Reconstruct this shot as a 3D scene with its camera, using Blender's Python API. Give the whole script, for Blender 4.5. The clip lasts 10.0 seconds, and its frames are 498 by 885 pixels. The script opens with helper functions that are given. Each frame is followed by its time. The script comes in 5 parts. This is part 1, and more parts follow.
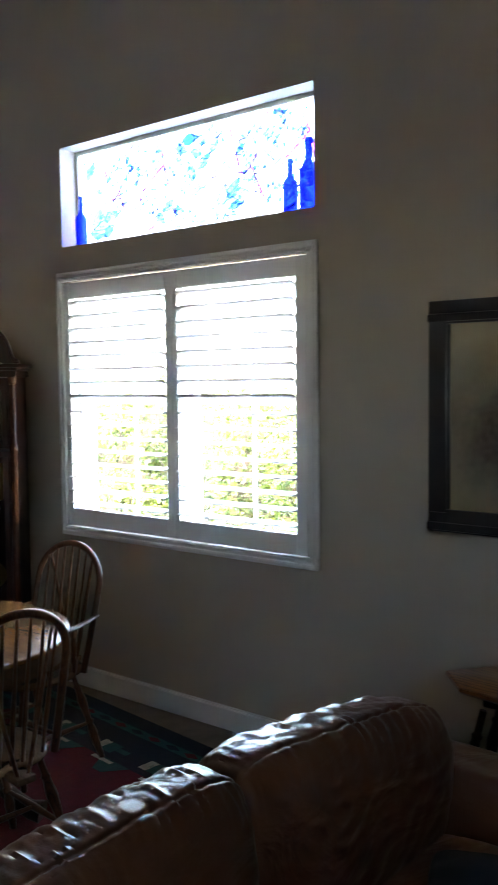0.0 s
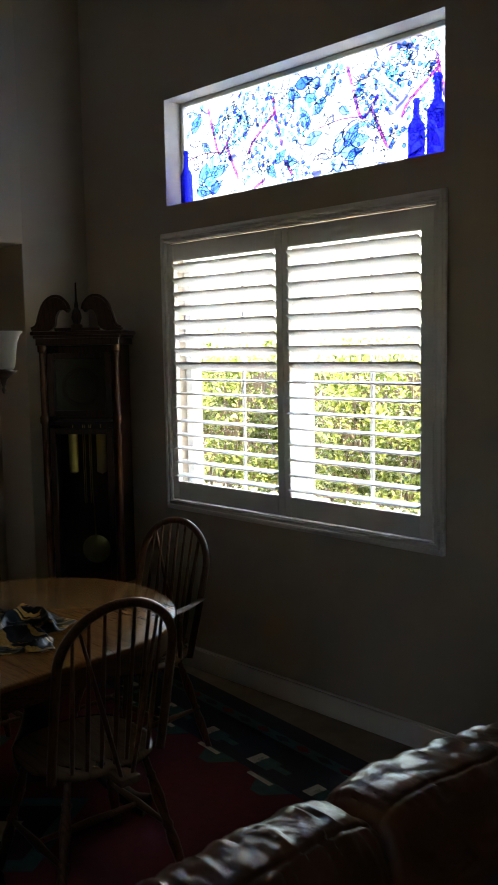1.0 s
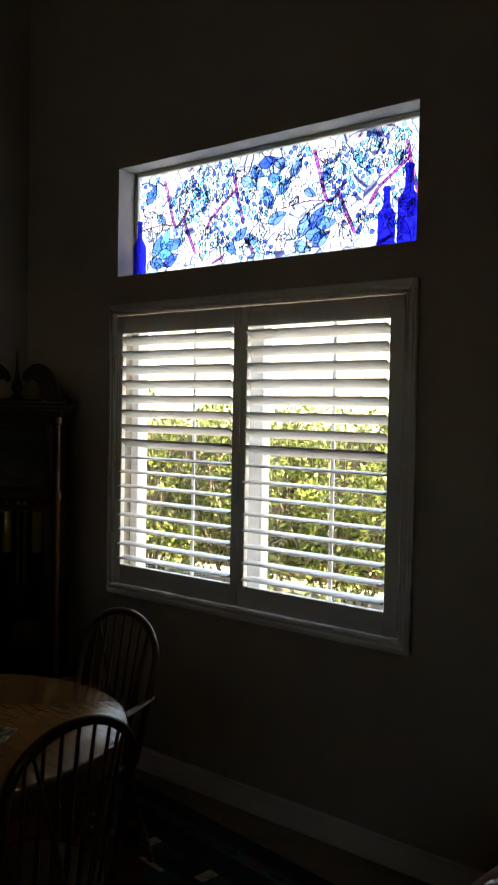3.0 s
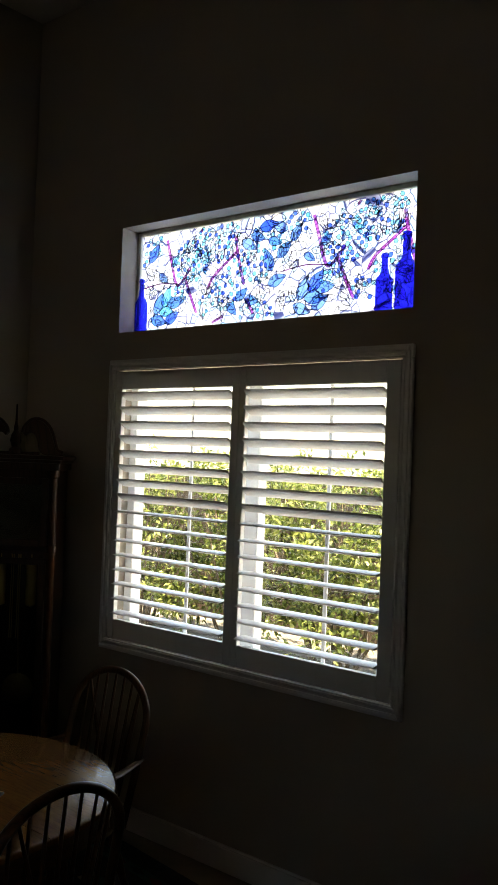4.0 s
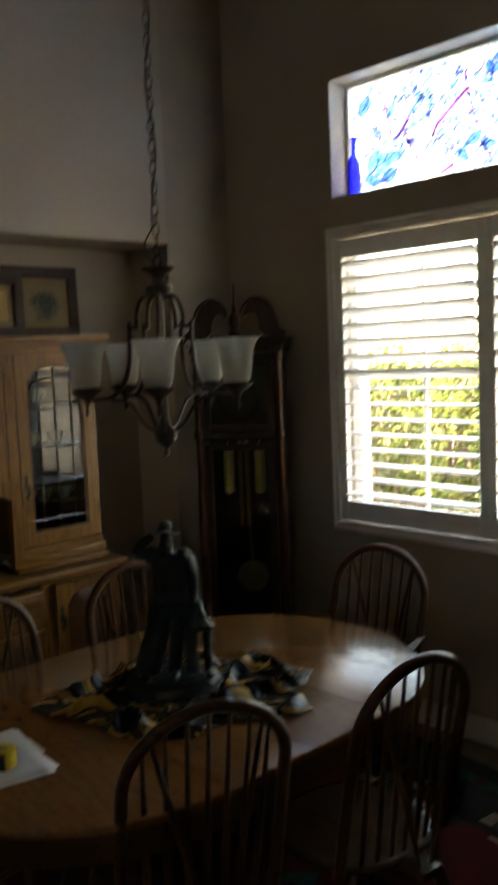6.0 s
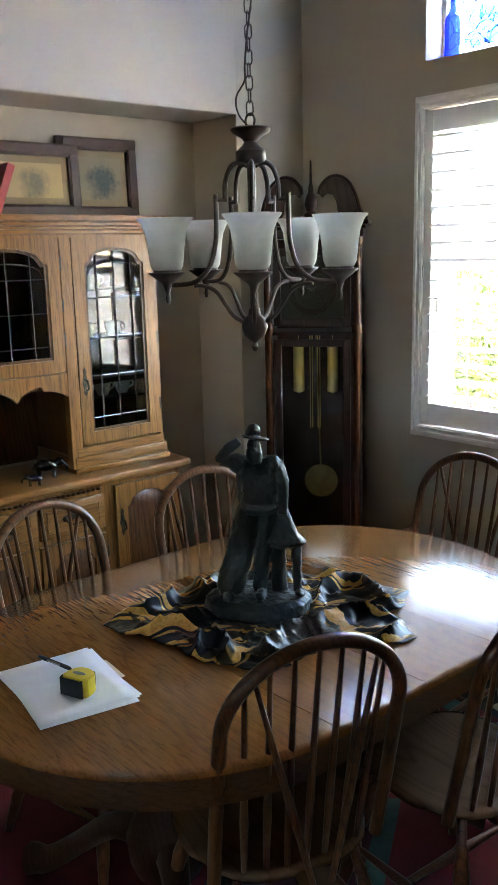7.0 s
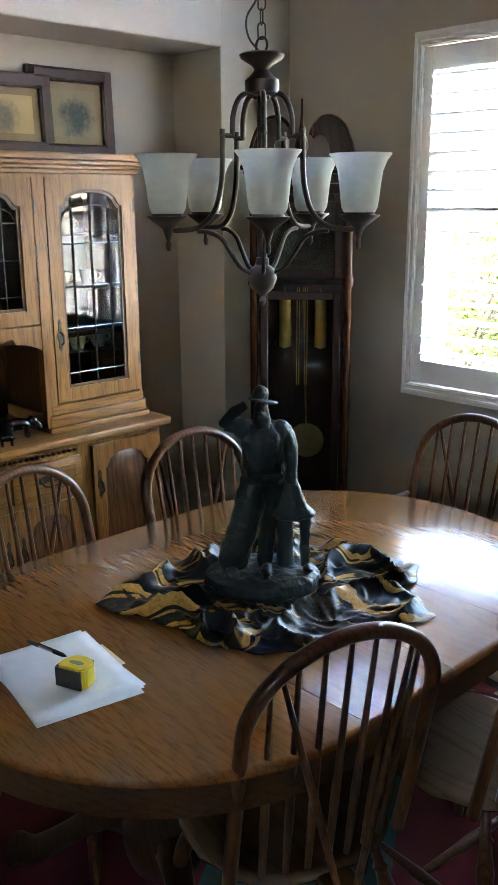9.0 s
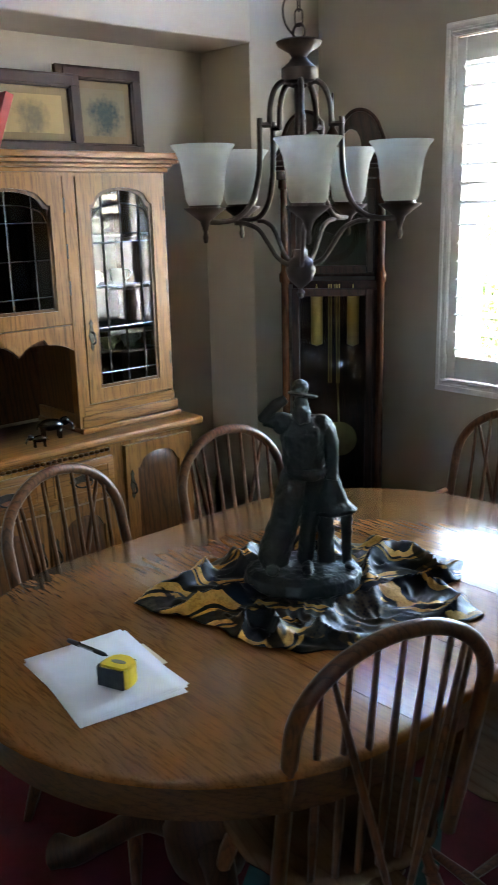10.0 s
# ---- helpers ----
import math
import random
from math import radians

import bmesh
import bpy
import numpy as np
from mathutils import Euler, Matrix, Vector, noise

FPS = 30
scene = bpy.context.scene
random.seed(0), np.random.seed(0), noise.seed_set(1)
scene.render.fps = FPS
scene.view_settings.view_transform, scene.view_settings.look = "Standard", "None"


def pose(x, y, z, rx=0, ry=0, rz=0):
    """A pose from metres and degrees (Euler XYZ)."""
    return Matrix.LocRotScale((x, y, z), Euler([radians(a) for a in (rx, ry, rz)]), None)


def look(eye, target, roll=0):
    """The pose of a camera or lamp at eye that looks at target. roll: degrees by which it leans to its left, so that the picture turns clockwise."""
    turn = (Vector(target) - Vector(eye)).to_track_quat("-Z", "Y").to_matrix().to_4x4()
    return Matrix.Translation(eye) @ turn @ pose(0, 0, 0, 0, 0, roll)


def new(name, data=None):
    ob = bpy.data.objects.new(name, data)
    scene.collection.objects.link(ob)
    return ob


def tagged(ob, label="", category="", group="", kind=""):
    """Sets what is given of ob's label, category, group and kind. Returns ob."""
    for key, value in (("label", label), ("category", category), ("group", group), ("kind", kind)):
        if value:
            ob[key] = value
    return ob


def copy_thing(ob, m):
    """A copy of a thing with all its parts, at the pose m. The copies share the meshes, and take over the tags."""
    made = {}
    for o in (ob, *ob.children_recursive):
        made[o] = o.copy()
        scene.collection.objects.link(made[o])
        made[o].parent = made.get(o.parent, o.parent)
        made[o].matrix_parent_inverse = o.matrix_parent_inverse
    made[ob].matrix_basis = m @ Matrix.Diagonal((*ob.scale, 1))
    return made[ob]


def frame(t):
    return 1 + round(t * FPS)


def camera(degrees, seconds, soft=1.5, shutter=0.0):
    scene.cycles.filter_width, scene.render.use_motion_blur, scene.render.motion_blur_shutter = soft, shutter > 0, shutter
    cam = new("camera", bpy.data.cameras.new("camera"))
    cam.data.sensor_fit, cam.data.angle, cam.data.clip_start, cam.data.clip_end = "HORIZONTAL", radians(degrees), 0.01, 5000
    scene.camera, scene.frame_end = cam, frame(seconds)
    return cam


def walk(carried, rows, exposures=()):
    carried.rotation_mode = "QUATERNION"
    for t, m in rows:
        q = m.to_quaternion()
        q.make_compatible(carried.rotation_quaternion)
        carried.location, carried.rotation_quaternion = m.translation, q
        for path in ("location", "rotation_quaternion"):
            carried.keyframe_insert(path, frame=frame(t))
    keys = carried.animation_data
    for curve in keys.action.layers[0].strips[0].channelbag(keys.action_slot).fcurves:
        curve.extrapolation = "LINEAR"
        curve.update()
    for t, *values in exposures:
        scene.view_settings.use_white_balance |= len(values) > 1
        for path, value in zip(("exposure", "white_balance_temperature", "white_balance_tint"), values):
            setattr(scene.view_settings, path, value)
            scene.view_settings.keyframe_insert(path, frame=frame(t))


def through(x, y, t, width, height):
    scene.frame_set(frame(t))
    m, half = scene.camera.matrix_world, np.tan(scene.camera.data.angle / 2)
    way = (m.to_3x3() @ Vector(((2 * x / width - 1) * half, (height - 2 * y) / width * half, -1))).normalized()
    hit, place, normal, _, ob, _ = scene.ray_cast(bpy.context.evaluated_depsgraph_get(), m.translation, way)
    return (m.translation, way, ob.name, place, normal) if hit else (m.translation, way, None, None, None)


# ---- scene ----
cam = camera(31.7, 10.0, shutter=0.5)
PATH = [
    (0, (-1.197, 0.873, 1.655), (-2.439, 2.434, 1.519), -0.7),
    (0.5, (-1.308, 0.979, 1.65), (-2.654, 2.448, 1.474), -0.3),
    (1, (-1.436, 1.061, 1.662), (-2.846, 2.464, 1.451), -1.0),
    (1.5, (-1.63, 1.059, 1.696), (-2.938, 2.558, 1.49), -1.4),
    (2, (-1.74, 1.051, 1.706), (-2.99, 2.605, 1.562), 0.3),
    (2.5, (-1.725, 1.071, 1.715), (-2.987, 2.618, 1.593), 0.5),
    (4, (-1.688, 1.058, 1.814), (-2.954, 2.606, 1.842), 2.2),
    (4.5, (-1.71, 1.051, 1.809), (-2.955, 2.616, 1.827), 2.1),
    (5, (-1.795, 1.012, 1.776), (-3.019, 2.594, 1.741), 0.4),
    (5.5, (-2.041, 0.891, 1.747), (-3.351, 2.401, 1.694), -2.6),
    (5.8, (-2.154, 0.836, 1.711), (-3.561, 2.254, 1.593), -2.8),
    (6, (-2.23, 0.854, 1.679), (-3.682, 2.216, 1.485), -2.3),
    (6.2, (-2.304, 0.864, 1.643), (-3.78, 2.186, 1.372), -2.1),
    (7.3, (-2.627, 0.945, 1.653), (-4.08, 2.239, 1.191), -0.8),
    (7.5, (-2.666, 0.943, 1.647), (-4.086, 2.266, 1.161), -0.6),
    (8, (-2.754, 0.917, 1.636), (-4.126, 2.277, 1.116), 0.0),
    (8.5, (-2.778, 0.936, 1.641), (-4.155, 2.282, 1.102), 0.1),
    (9, (-2.781, 0.969, 1.641), (-4.175, 2.3, 1.106), -0.4),
    (9.5, (-2.778, 0.983, 1.628), (-4.181, 2.305, 1.094), -0.7),
    (10, (-2.828, 0.963, 1.613), (-4.261, 2.256, 1.087), -1.4),
]
EXPOSURES = [(t, stops, kelvin, 10) for t, stops, kelvin in ((0.0, 5.95, 6800), (0.3, 5.45, 7100), (0.6, 4.9, 7700), (1.0, 4.35, 8500), (1.5, 3.85, 8800), (2.0, 3.3, 9400), (5.0, 3.1, 9400), (5.5, 3.3, 9500), (5.9, 4.0, 10400), (6.2, 5.25, 9600), (7.3, 6.65, 7000), (10.0, 6.7, 7000))]
walk(cam, [(t, look(eye, target, roll)) for t, eye, target, roll in PATH], EXPOSURES)

# ---- daylight ----
SUN_ELEVATION, SUN_AZIMUTH = 54, 92
world = bpy.data.worlds.new("sky")
scene.world = world
world.use_nodes = True
sky = world.node_tree.nodes.new("ShaderNodeTexSky")
sky.sky_type, sky.sun_disc = "NISHITA", False
sky.sun_elevation, sky.sun_rotation = radians(SUN_ELEVATION), radians(SUN_AZIMUTH)
background = world.node_tree.nodes["Background"]
background.inputs["Strength"].default_value = 0.14
world.node_tree.links.new(sky.outputs["Color"], background.inputs["Color"])
sun = new("sun", bpy.data.lights.new("sun", "SUN"))
sun.data.energy, sun.data.angle, sun.data.color = 5.0, radians(0.5), (1.0, 0.93, 0.82)
a, e = radians(SUN_AZIMUTH), radians(SUN_ELEVATION)
sun.matrix_world = look((math.sin(a) * math.cos(e) * 20, math.cos(a) * math.cos(e) * 20, math.sin(e) * 20), (0, 0, 0))


# ---- mesh helpers ----
def box(bm, x0, x1, y0, y1, z0, z1, bev=0.0, seg=1):
    made = bmesh.ops.create_cube(bm, size=1.0, matrix=Matrix.Translation(((x0 + x1) / 2, (y0 + y1) / 2, (z0 + z1) / 2)) @ Matrix.Diagonal((abs(x1 - x0), abs(y1 - y0), abs(z1 - z0), 1)))["verts"]
    if bev:
        edges = list({ed for v in made for ed in v.link_edges})
        bmesh.ops.bevel(bm, geom=edges, offset=bev, segments=seg, profile=0.5, affect="EDGES")
    return bm


def lathe(bm, profile, segs=20, m=None):
    """Turns a profile of (radius, height) round the z axis."""
    m = m or Matrix.Identity(4)
    rings = []
    for r, z in profile:
        if r < 1e-6:
            rings.append([bm.verts.new(m @ Vector((0, 0, z)))])
        else:
            rings.append([bm.verts.new(m @ Vector((r * math.cos(2 * math.pi * k / segs), r * math.sin(2 * math.pi * k / segs), z))) for k in range(segs)])
    for p, q in zip(rings, rings[1:]):
        for k in range(segs):
            loop = [p[k % len(p)], p[(k + 1) % len(p)], q[(k + 1) % len(q)], q[k % len(q)]]
            loop = [v for n, v in enumerate(loop) if v not in loop[:n]]
            if len(loop) > 2:
                bm.faces.new(loop)
    return bm


def tube(bm, pts, radius, segs=8, closed=False, flat=1.0):
    """A round bar along points; radius may be one number or one for each point."""
    pts = [Vector(p) for p in pts]
    n = len(pts)
    radii = radius if isinstance(radius, (list, tuple)) else [radius] * n
    side = None
    rings = []
    for k, p in enumerate(pts):
        before, after = pts[k - 1] if (k or closed) else p, pts[(k + 1) % n] if (k < n - 1 or closed) else p
        way = (after - before).normalized()
        if side is None:
            side = way.cross(Vector((0, 0, 1)))
            if side.length < 0.05:
                side = way.cross(Vector((0, 1, 0)))
        side = (side - way * side.dot(way)).normalized()
        up = way.cross(side)
        rings.append([bm.verts.new(p + radii[k] * (math.cos(2 * math.pi * j / segs) * side + flat * math.sin(2 * math.pi * j / segs) * up)) for j in range(segs)])
    for k in range(n if closed else n - 1):
        p, q = rings[k], rings[(k + 1) % n]
        for j in range(segs):
            bm.faces.new((p[j], p[(j + 1) % segs], q[(j + 1) % segs], q[j]))
    if not closed:
        bm.faces.new(rings[0][::-1])
        bm.faces.new(rings[-1])
    return bm


def smooth_path(pts, steps=6):
    """Catmull-Rom curve through the points."""
    pts = [Vector(p) for p in pts]
    ext = [2 * pts[0] - pts[1]] + pts + [2 * pts[-1] - pts[-2]]
    out = []
    for k in range(1, len(ext) - 2):
        a0, a1, a2, a3 = ext[k - 1:k + 3]
        for j in range(steps):
            t = j / steps
            out.append(0.5 * (2 * a1 + (a2 - a0) * t + (2 * a0 - 5 * a1 + 4 * a2 - a3) * t * t + (3 * a1 - a0 - 3 * a2 + a3) * t ** 3))
    return out + [pts[-1]]


def prism(bm, outline, m, depth):
    """A flat outline of (u, v) pushed from w = 0 to w = depth, under the matrix m."""
    low = [bm.verts.new(m @ Vector((u, v, 0))) for u, v in outline]
    high = [bm.verts.new(m @ Vector((u, v, depth))) for u, v in outline]
    bm.faces.new(low[::-1])
    bm.faces.new(high)
    for k in range(len(low)):
        j = (k + 1) % len(low)
        bm.faces.new((low[k], low[j], high[j], high[k]))
    return bm


def ring_prism(bm, outer, inner, m, depth):
    """A frame between two outlines with the same number of points."""
    n = len(outer)
    sets = [[bm.verts.new(m @ Vector((u, v, w))) for u, v in loop] for loop in (outer, inner) for w in (0, depth)]
    o0, o1, i0, i1 = sets
    for k in range(n):
        j = (k + 1) % n
        for quad in ((o1[k], o1[j], i1[j], i1[k]), (o0[j], o0[k], i0[k], i0[j]), (o0[k], o0[j], o1[j], o1[k]), (i0[j], i0[k], i1[k], i1[j])):
            bm.faces.new(quad)
    return bm


def blob(bm, centre, size, m=None, segs=16, rings=10):
    mm = Matrix.Translation(centre) @ (m or Matrix.Identity(4)) @ Matrix.Diagonal((*size, 1))
    bmesh.ops.create_uvsphere(bm, u_segments=segs, v_segments=rings, radius=1.0, matrix=mm)
    return bm


def mesh_of(name, bm, material, angle=38):
    bmesh.ops.recalc_face_normals(bm, faces=bm.faces[:])
    me = bpy.data.meshes.new(name)
    bm.to_mesh(me)
    bm.free()
    me.materials.append(material)
    me.shade_smooth()
    me.set_sharp_from_angle(angle=radians(angle))
    return me


def part(name, bm, material, parent, label="", angle=38):
    ob = new(name, bm if isinstance(bm, bpy.types.Mesh) else mesh_of(name, bm, material, angle))
    ob.parent = parent
    if label:
        ob["label"] = label
    return ob


def thing(name, label, category, at=None, group="", kind=""):
    ob = new(name)
    ob.empty_display_size = 0.1
    if at is not None:
        ob.matrix_basis = at
    return tagged(ob, label, category, group, kind)


def structure(name, bm, material, label, angle=38):
    return tagged(new(name, mesh_of(name, bm, material, angle)), label, name.split("_")[0], kind="structure")


# ---- materials ----
def material(name, rough=0.5, metal=0.0, colour=(0.5, 0.5, 0.5), spec=0.5):
    m = bpy.data.materials.new(name)
    m.use_nodes = True
    bsdf = m.node_tree.nodes["Principled BSDF"]
    bsdf.inputs["Roughness"].default_value, bsdf.inputs["Metallic"].default_value = rough, metal
    bsdf.inputs["Base Color"].default_value = (*colour, 1)
    bsdf.inputs["Specular IOR Level"].default_value = spec
    return m, m.node_tree.nodes, m.node_tree.links, bsdf


def coords(nodes, links, scale=(1, 1, 1), turn=(0, 0, 0)):
    tc, mp = nodes.new("ShaderNodeTexCoord"), nodes.new("ShaderNodeMapping")
    mp.inputs["Scale"].default_value, mp.inputs["Rotation"].default_value = scale, turn
    links.new(tc.outputs["Object"], mp.inputs["Vector"])
    return mp.outputs["Vector"]


def noise_tex(nodes, links, vec, scale, detail=4.0, rough=0.55, dist=0.0):
    n = nodes.new("ShaderNodeTexNoise")
    n.inputs["Scale"].default_value, n.inputs["Detail"].default_value = scale, detail
    n.inputs["Roughness"].default_value, n.inputs["Distortion"].default_value = rough, dist
    links.new(vec, n.inputs["Vector"])
    return n.outputs["Fac"]


def ramp(nodes, links, fac, stops):
    r = nodes.new("ShaderNodeValToRGB")
    r.color_ramp.elements[0].position, r.color_ramp.elements[0].color = stops[0][0], (*stops[0][1], 1)
    r.color_ramp.elements[1].position, r.color_ramp.elements[1].color = stops[-1][0], (*stops[-1][1], 1)
    for p, c in stops[1:-1]:
        r.color_ramp.elements.new(p).color = (*c, 1)
    links.new(fac, r.inputs["Fac"])
    return r.outputs["Color"]


def bump(nodes, links, bsdf, height, strength=0.2, distance=0.005):
    b = nodes.new("ShaderNodeBump")
    b.inputs["Strength"].default_value, b.inputs["Distance"].default_value = strength, distance
    links.new(height, b.inputs["Height"])
    links.new(b.outputs["Normal"], bsdf.inputs["Normal"])


def mixed(nodes, links, fac, c1, c2, mode="MIX"):
    mx = nodes.new("ShaderNodeMix")
    mx.data_type, mx.blend_type = "RGBA", mode
    for value, socket in ((fac, mx.inputs[0]), (c1, mx.inputs[6]), (c2, mx.inputs[7])):
        if isinstance(value, (int, float)):
            socket.default_value = value
        elif isinstance(value, tuple):
            socket.default_value = (*value, 1)
        else:
            links.new(value, socket)
    return mx.outputs[2]


def mottled(name, c1, c2, scale=6, rough=0.6, bump_scale=150, bump_strength=0.15, metal=0.0, spec=0.5, rough2=None):
    m, nodes, links, bsdf = material(name, rough, metal, c1, spec)
    vec = coords(nodes, links)
    links.new(ramp(nodes, links, noise_tex(nodes, links, vec, scale), [(0.3, c1), (0.7, c2)]), bsdf.inputs["Base Color"])
    bump(nodes, links, bsdf, noise_tex(nodes, links, vec, bump_scale, 3), bump_strength, 0.002)
    if rough2 is not None:
        mr = nodes.new("ShaderNodeMapRange")
        mr.inputs["To Min"].default_value, mr.inputs["To Max"].default_value = rough, rough2
        mr.inputs["From Min"].default_value, mr.inputs["From Max"].default_value = 0.35, 0.65
        links.new(noise_tex(nodes, links, vec, scale * 3), mr.inputs["Value"])
        links.new(mr.outputs["Result"], bsdf.inputs["Roughness"])
    return m


def wood(name, dark, light, grain=(1.0, 1.0, 0.08), scale=14, rough=0.32, turn=(0, 0, 0), pores=0.35, coat=0.0, bands=2.3, wander=22.0, spec=0.3, relief=0.05):
    """Oak-like: uneven growth bands drawn out along the grain, dark pores, a slow change from board to board."""
    m, nodes, links, bsdf = material(name, rough, 0, light)
    vec = coords(nodes, links, grain, turn)
    wave = nodes.new("ShaderNodeTexWave")
    wave.wave_type, wave.bands_direction, wave.wave_profile = "BANDS", "DIAGONAL", "SAW"
    wave.inputs["Scale"].default_value, wave.inputs["Distortion"].default_value = scale * bands, wander
    wave.inputs["Detail"].default_value, wave.inputs["Detail Scale"].default_value, wave.inputs["Detail Roughness"].default_value = 3.0, 0.22, 0.5
    links.new(vec, wave.inputs["Vector"])
    mid = tuple(p * 0.45 + q * 0.55 for p, q in zip(dark, light))
    base = ramp(nodes, links, wave.outputs["Fac"], [(0.0, light), (0.10, dark), (0.22, mid), (0.55, light), (1.0, tuple(c * 0.93 for c in light))])
    fine = noise_tex(nodes, links, vec, scale * 16, 3, 0.7)
    streaks = ramp(nodes, links, fine, [(0.36, (pores, pores * 0.9, pores * 0.8)), (0.50, (1, 1, 1))])
    col = mixed(nodes, links, 0.7, base, streaks, "MULTIPLY")
    broad = noise_tex(nodes, links, vec, scale * 0.18, 2)
    col = mixed(nodes, links, 0.5, col, ramp(nodes, links, broad, [(0.3, (0.78, 0.74, 0.70)), (0.7, (1.12, 1.1, 1.06))]), "MULTIPLY")
    links.new(col, bsdf.inputs["Base Color"])
    bump(nodes, links, bsdf, fine, relief, 0.0006)
    bsdf.inputs["Specular IOR Level"].default_value = spec
    bsdf.inputs["Coat Weight"].default_value, bsdf.inputs["Coat Roughness"].default_value = coat, 0.12
    return m


def sheer(name, colour, through=0.5, rough=0.3, gloss=0.04):
    """Coloured glass or film that lets light through, part of it scattered."""
    m = bpy.data.materials.new(name)
    m.use_nodes = True
    nodes, links = m.node_tree.nodes, m.node_tree.links
    nodes.remove(nodes["Principled BSDF"])
    out = nodes["Material Output"]
    clear, soft, glossy = nodes.new("ShaderNodeBsdfTransparent"), nodes.new("ShaderNodeBsdfTranslucent"), nodes.new("ShaderNodeBsdfGlossy")
    glossy.inputs["Roughness"].default_value = rough
    mix1, mix2 = nodes.new("ShaderNodeMixShader"), nodes.new("ShaderNodeMixShader")
    mix1.inputs[0].default_value, mix2.inputs[0].default_value = 1 - through, gloss
    links.new(clear.outputs[0], mix1.inputs[1])
    links.new(soft.outputs[0], mix1.inputs[2])
    links.new(mix1.outputs[0], mix2.inputs[1])
    links.new(glossy.outputs[0], mix2.inputs[2])
    links.new(mix2.outputs[0], out.inputs["Surface"])
    for socket in (clear.inputs["Color"], soft.inputs["Color"]):
        socket.default_value = (*colour, 1)
    return m, nodes, links, (clear.inputs["Color"], soft.inputs["Color"])


def clear_glass(name, tint=(0.95, 0.97, 0.96), mirror=0.04, wave=0.03, size=7):
    """Thin glass: clear, with a mirror share that grows at a grazing angle."""
    m = bpy.data.materials.new(name)
    m.use_nodes = True
    nodes, links = m.node_tree.nodes, m.node_tree.links
    nodes.remove(nodes["Principled BSDF"])
    clear, glossy, mix, facing = nodes.new("ShaderNodeBsdfTransparent"), nodes.new("ShaderNodeBsdfGlossy"), nodes.new("ShaderNodeMixShader"), nodes.new("ShaderNodeLayerWeight")
    clear.inputs["Color"].default_value = (*tint, 1)
    glossy.inputs["Roughness"].default_value = 0.015
    facing.inputs["Blend"].default_value = 0.5
    power, share = nodes.new("ShaderNodeMath"), nodes.new("ShaderNodeMath")
    power.operation, power.inputs[1].default_value = "POWER", 5.0
    share.operation, share.inputs[1].default_value, share.inputs[2].default_value = "MULTIPLY_ADD", 1 - mirror, mirror
    links.new(facing.outputs["Facing"], power.inputs[0])
    links.new(power.outputs[0], share.inputs[0])
    links.new(share.outputs[0], mix.inputs[0])
    links.new(clear.outputs[0], mix.inputs[1])
    links.new(glossy.outputs[0], mix.inputs[2])
    links.new(mix.outputs[0], nodes["Material Output"].inputs["Surface"])
    bump_node = nodes.new("ShaderNodeBump")
    bump_node.inputs["Strength"].default_value, bump_node.inputs["Distance"].default_value = wave, 0.01
    links.new(noise_tex(nodes, links, coords(nodes, links), size, 1), bump_node.inputs["Height"])
    links.new(bump_node.outputs["Normal"], glossy.inputs["Normal"])
    return m


WALL = mottled("wall_paint", (0.40, 0.347, 0.284), (0.45, 0.393, 0.323), 1.3, 0.62, 260, 0.25)
CEIL = mottled("ceiling_paint", (0.72, 0.69, 0.64), (0.78, 0.75, 0.70), 1.1, 0.8, 180, 0.3)
TRIM = mottled("trim_paint", (0.76, 0.74, 0.70), (0.82, 0.80, 0.76), 5, 0.38, 120, 0.05)
SHUT = mottled("shutter_paint", (0.78, 0.77, 0.755), (0.83, 0.82, 0.805), 7, 0.35, 160, 0.05)
VINYL = mottled("window_vinyl", (0.80, 0.81, 0.82), (0.85, 0.86, 0.87), 8, 0.35, 100, 0.03)
CARPET = mottled("floor_carpet", (0.19, 0.145, 0.10), (0.27, 0.21, 0.15), 9, 0.95, 420, 0.9)
OAK = wood("honey_oak", (0.155, 0.064, 0.015), (0.232, 0.102, 0.024), (1.0, 1.0, 0.07), 8, 0.34, bands=1.6, wander=40.0)
OAK_ACROSS = wood("honey_oak_across", (0.155, 0.064, 0.015), (0.232, 0.102, 0.024), (1.0, 0.07, 1.0), 8, 0.34, bands=1.6, wander=40.0)
# Darker than the honey oak: raised panels, beads, trim, inner case and shelves.
OAK_DEEP = wood("deep_oak", (0.040, 0.015, 0.005), (0.105, 0.041, 0.012), (1.0, 1.0, 0.10), 11, 0.36)
TABLE_OAK = wood("table_oak", (0.168, 0.069, 0.019), (0.235, 0.100, 0.028), (0.10, 1.0, 1.0), 12, 0.18, bands=1.6, wander=60.0, spec=0.5, pores=0.5, relief=0.0)
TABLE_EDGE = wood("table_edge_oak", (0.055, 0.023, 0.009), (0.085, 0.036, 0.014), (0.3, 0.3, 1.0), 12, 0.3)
# Pedestal oak has the shade under the table put into its colour.
SHADED_PEDESTAL_OAK = wood("shaded_pedestal_oak", (0.018, 0.008, 0.004), (0.045, 0.019, 0.008), (1.0, 1.0, 0.2), 12, 0.4)
CHAIR_WOOD = wood("chair_oak", (0.045, 0.017, 0.007), (0.11, 0.043, 0.016), (1.0, 1.0, 0.12), 16, 0.3)
SEAT_WOOD = wood("chair_seat_oak", (0.105, 0.062, 0.034), (0.150, 0.095, 0.056), (1.0, 0.10, 1.0), 10, 0.27, spec=0.5, pores=0.85, relief=0.0, bands=1.2, wander=60.0)
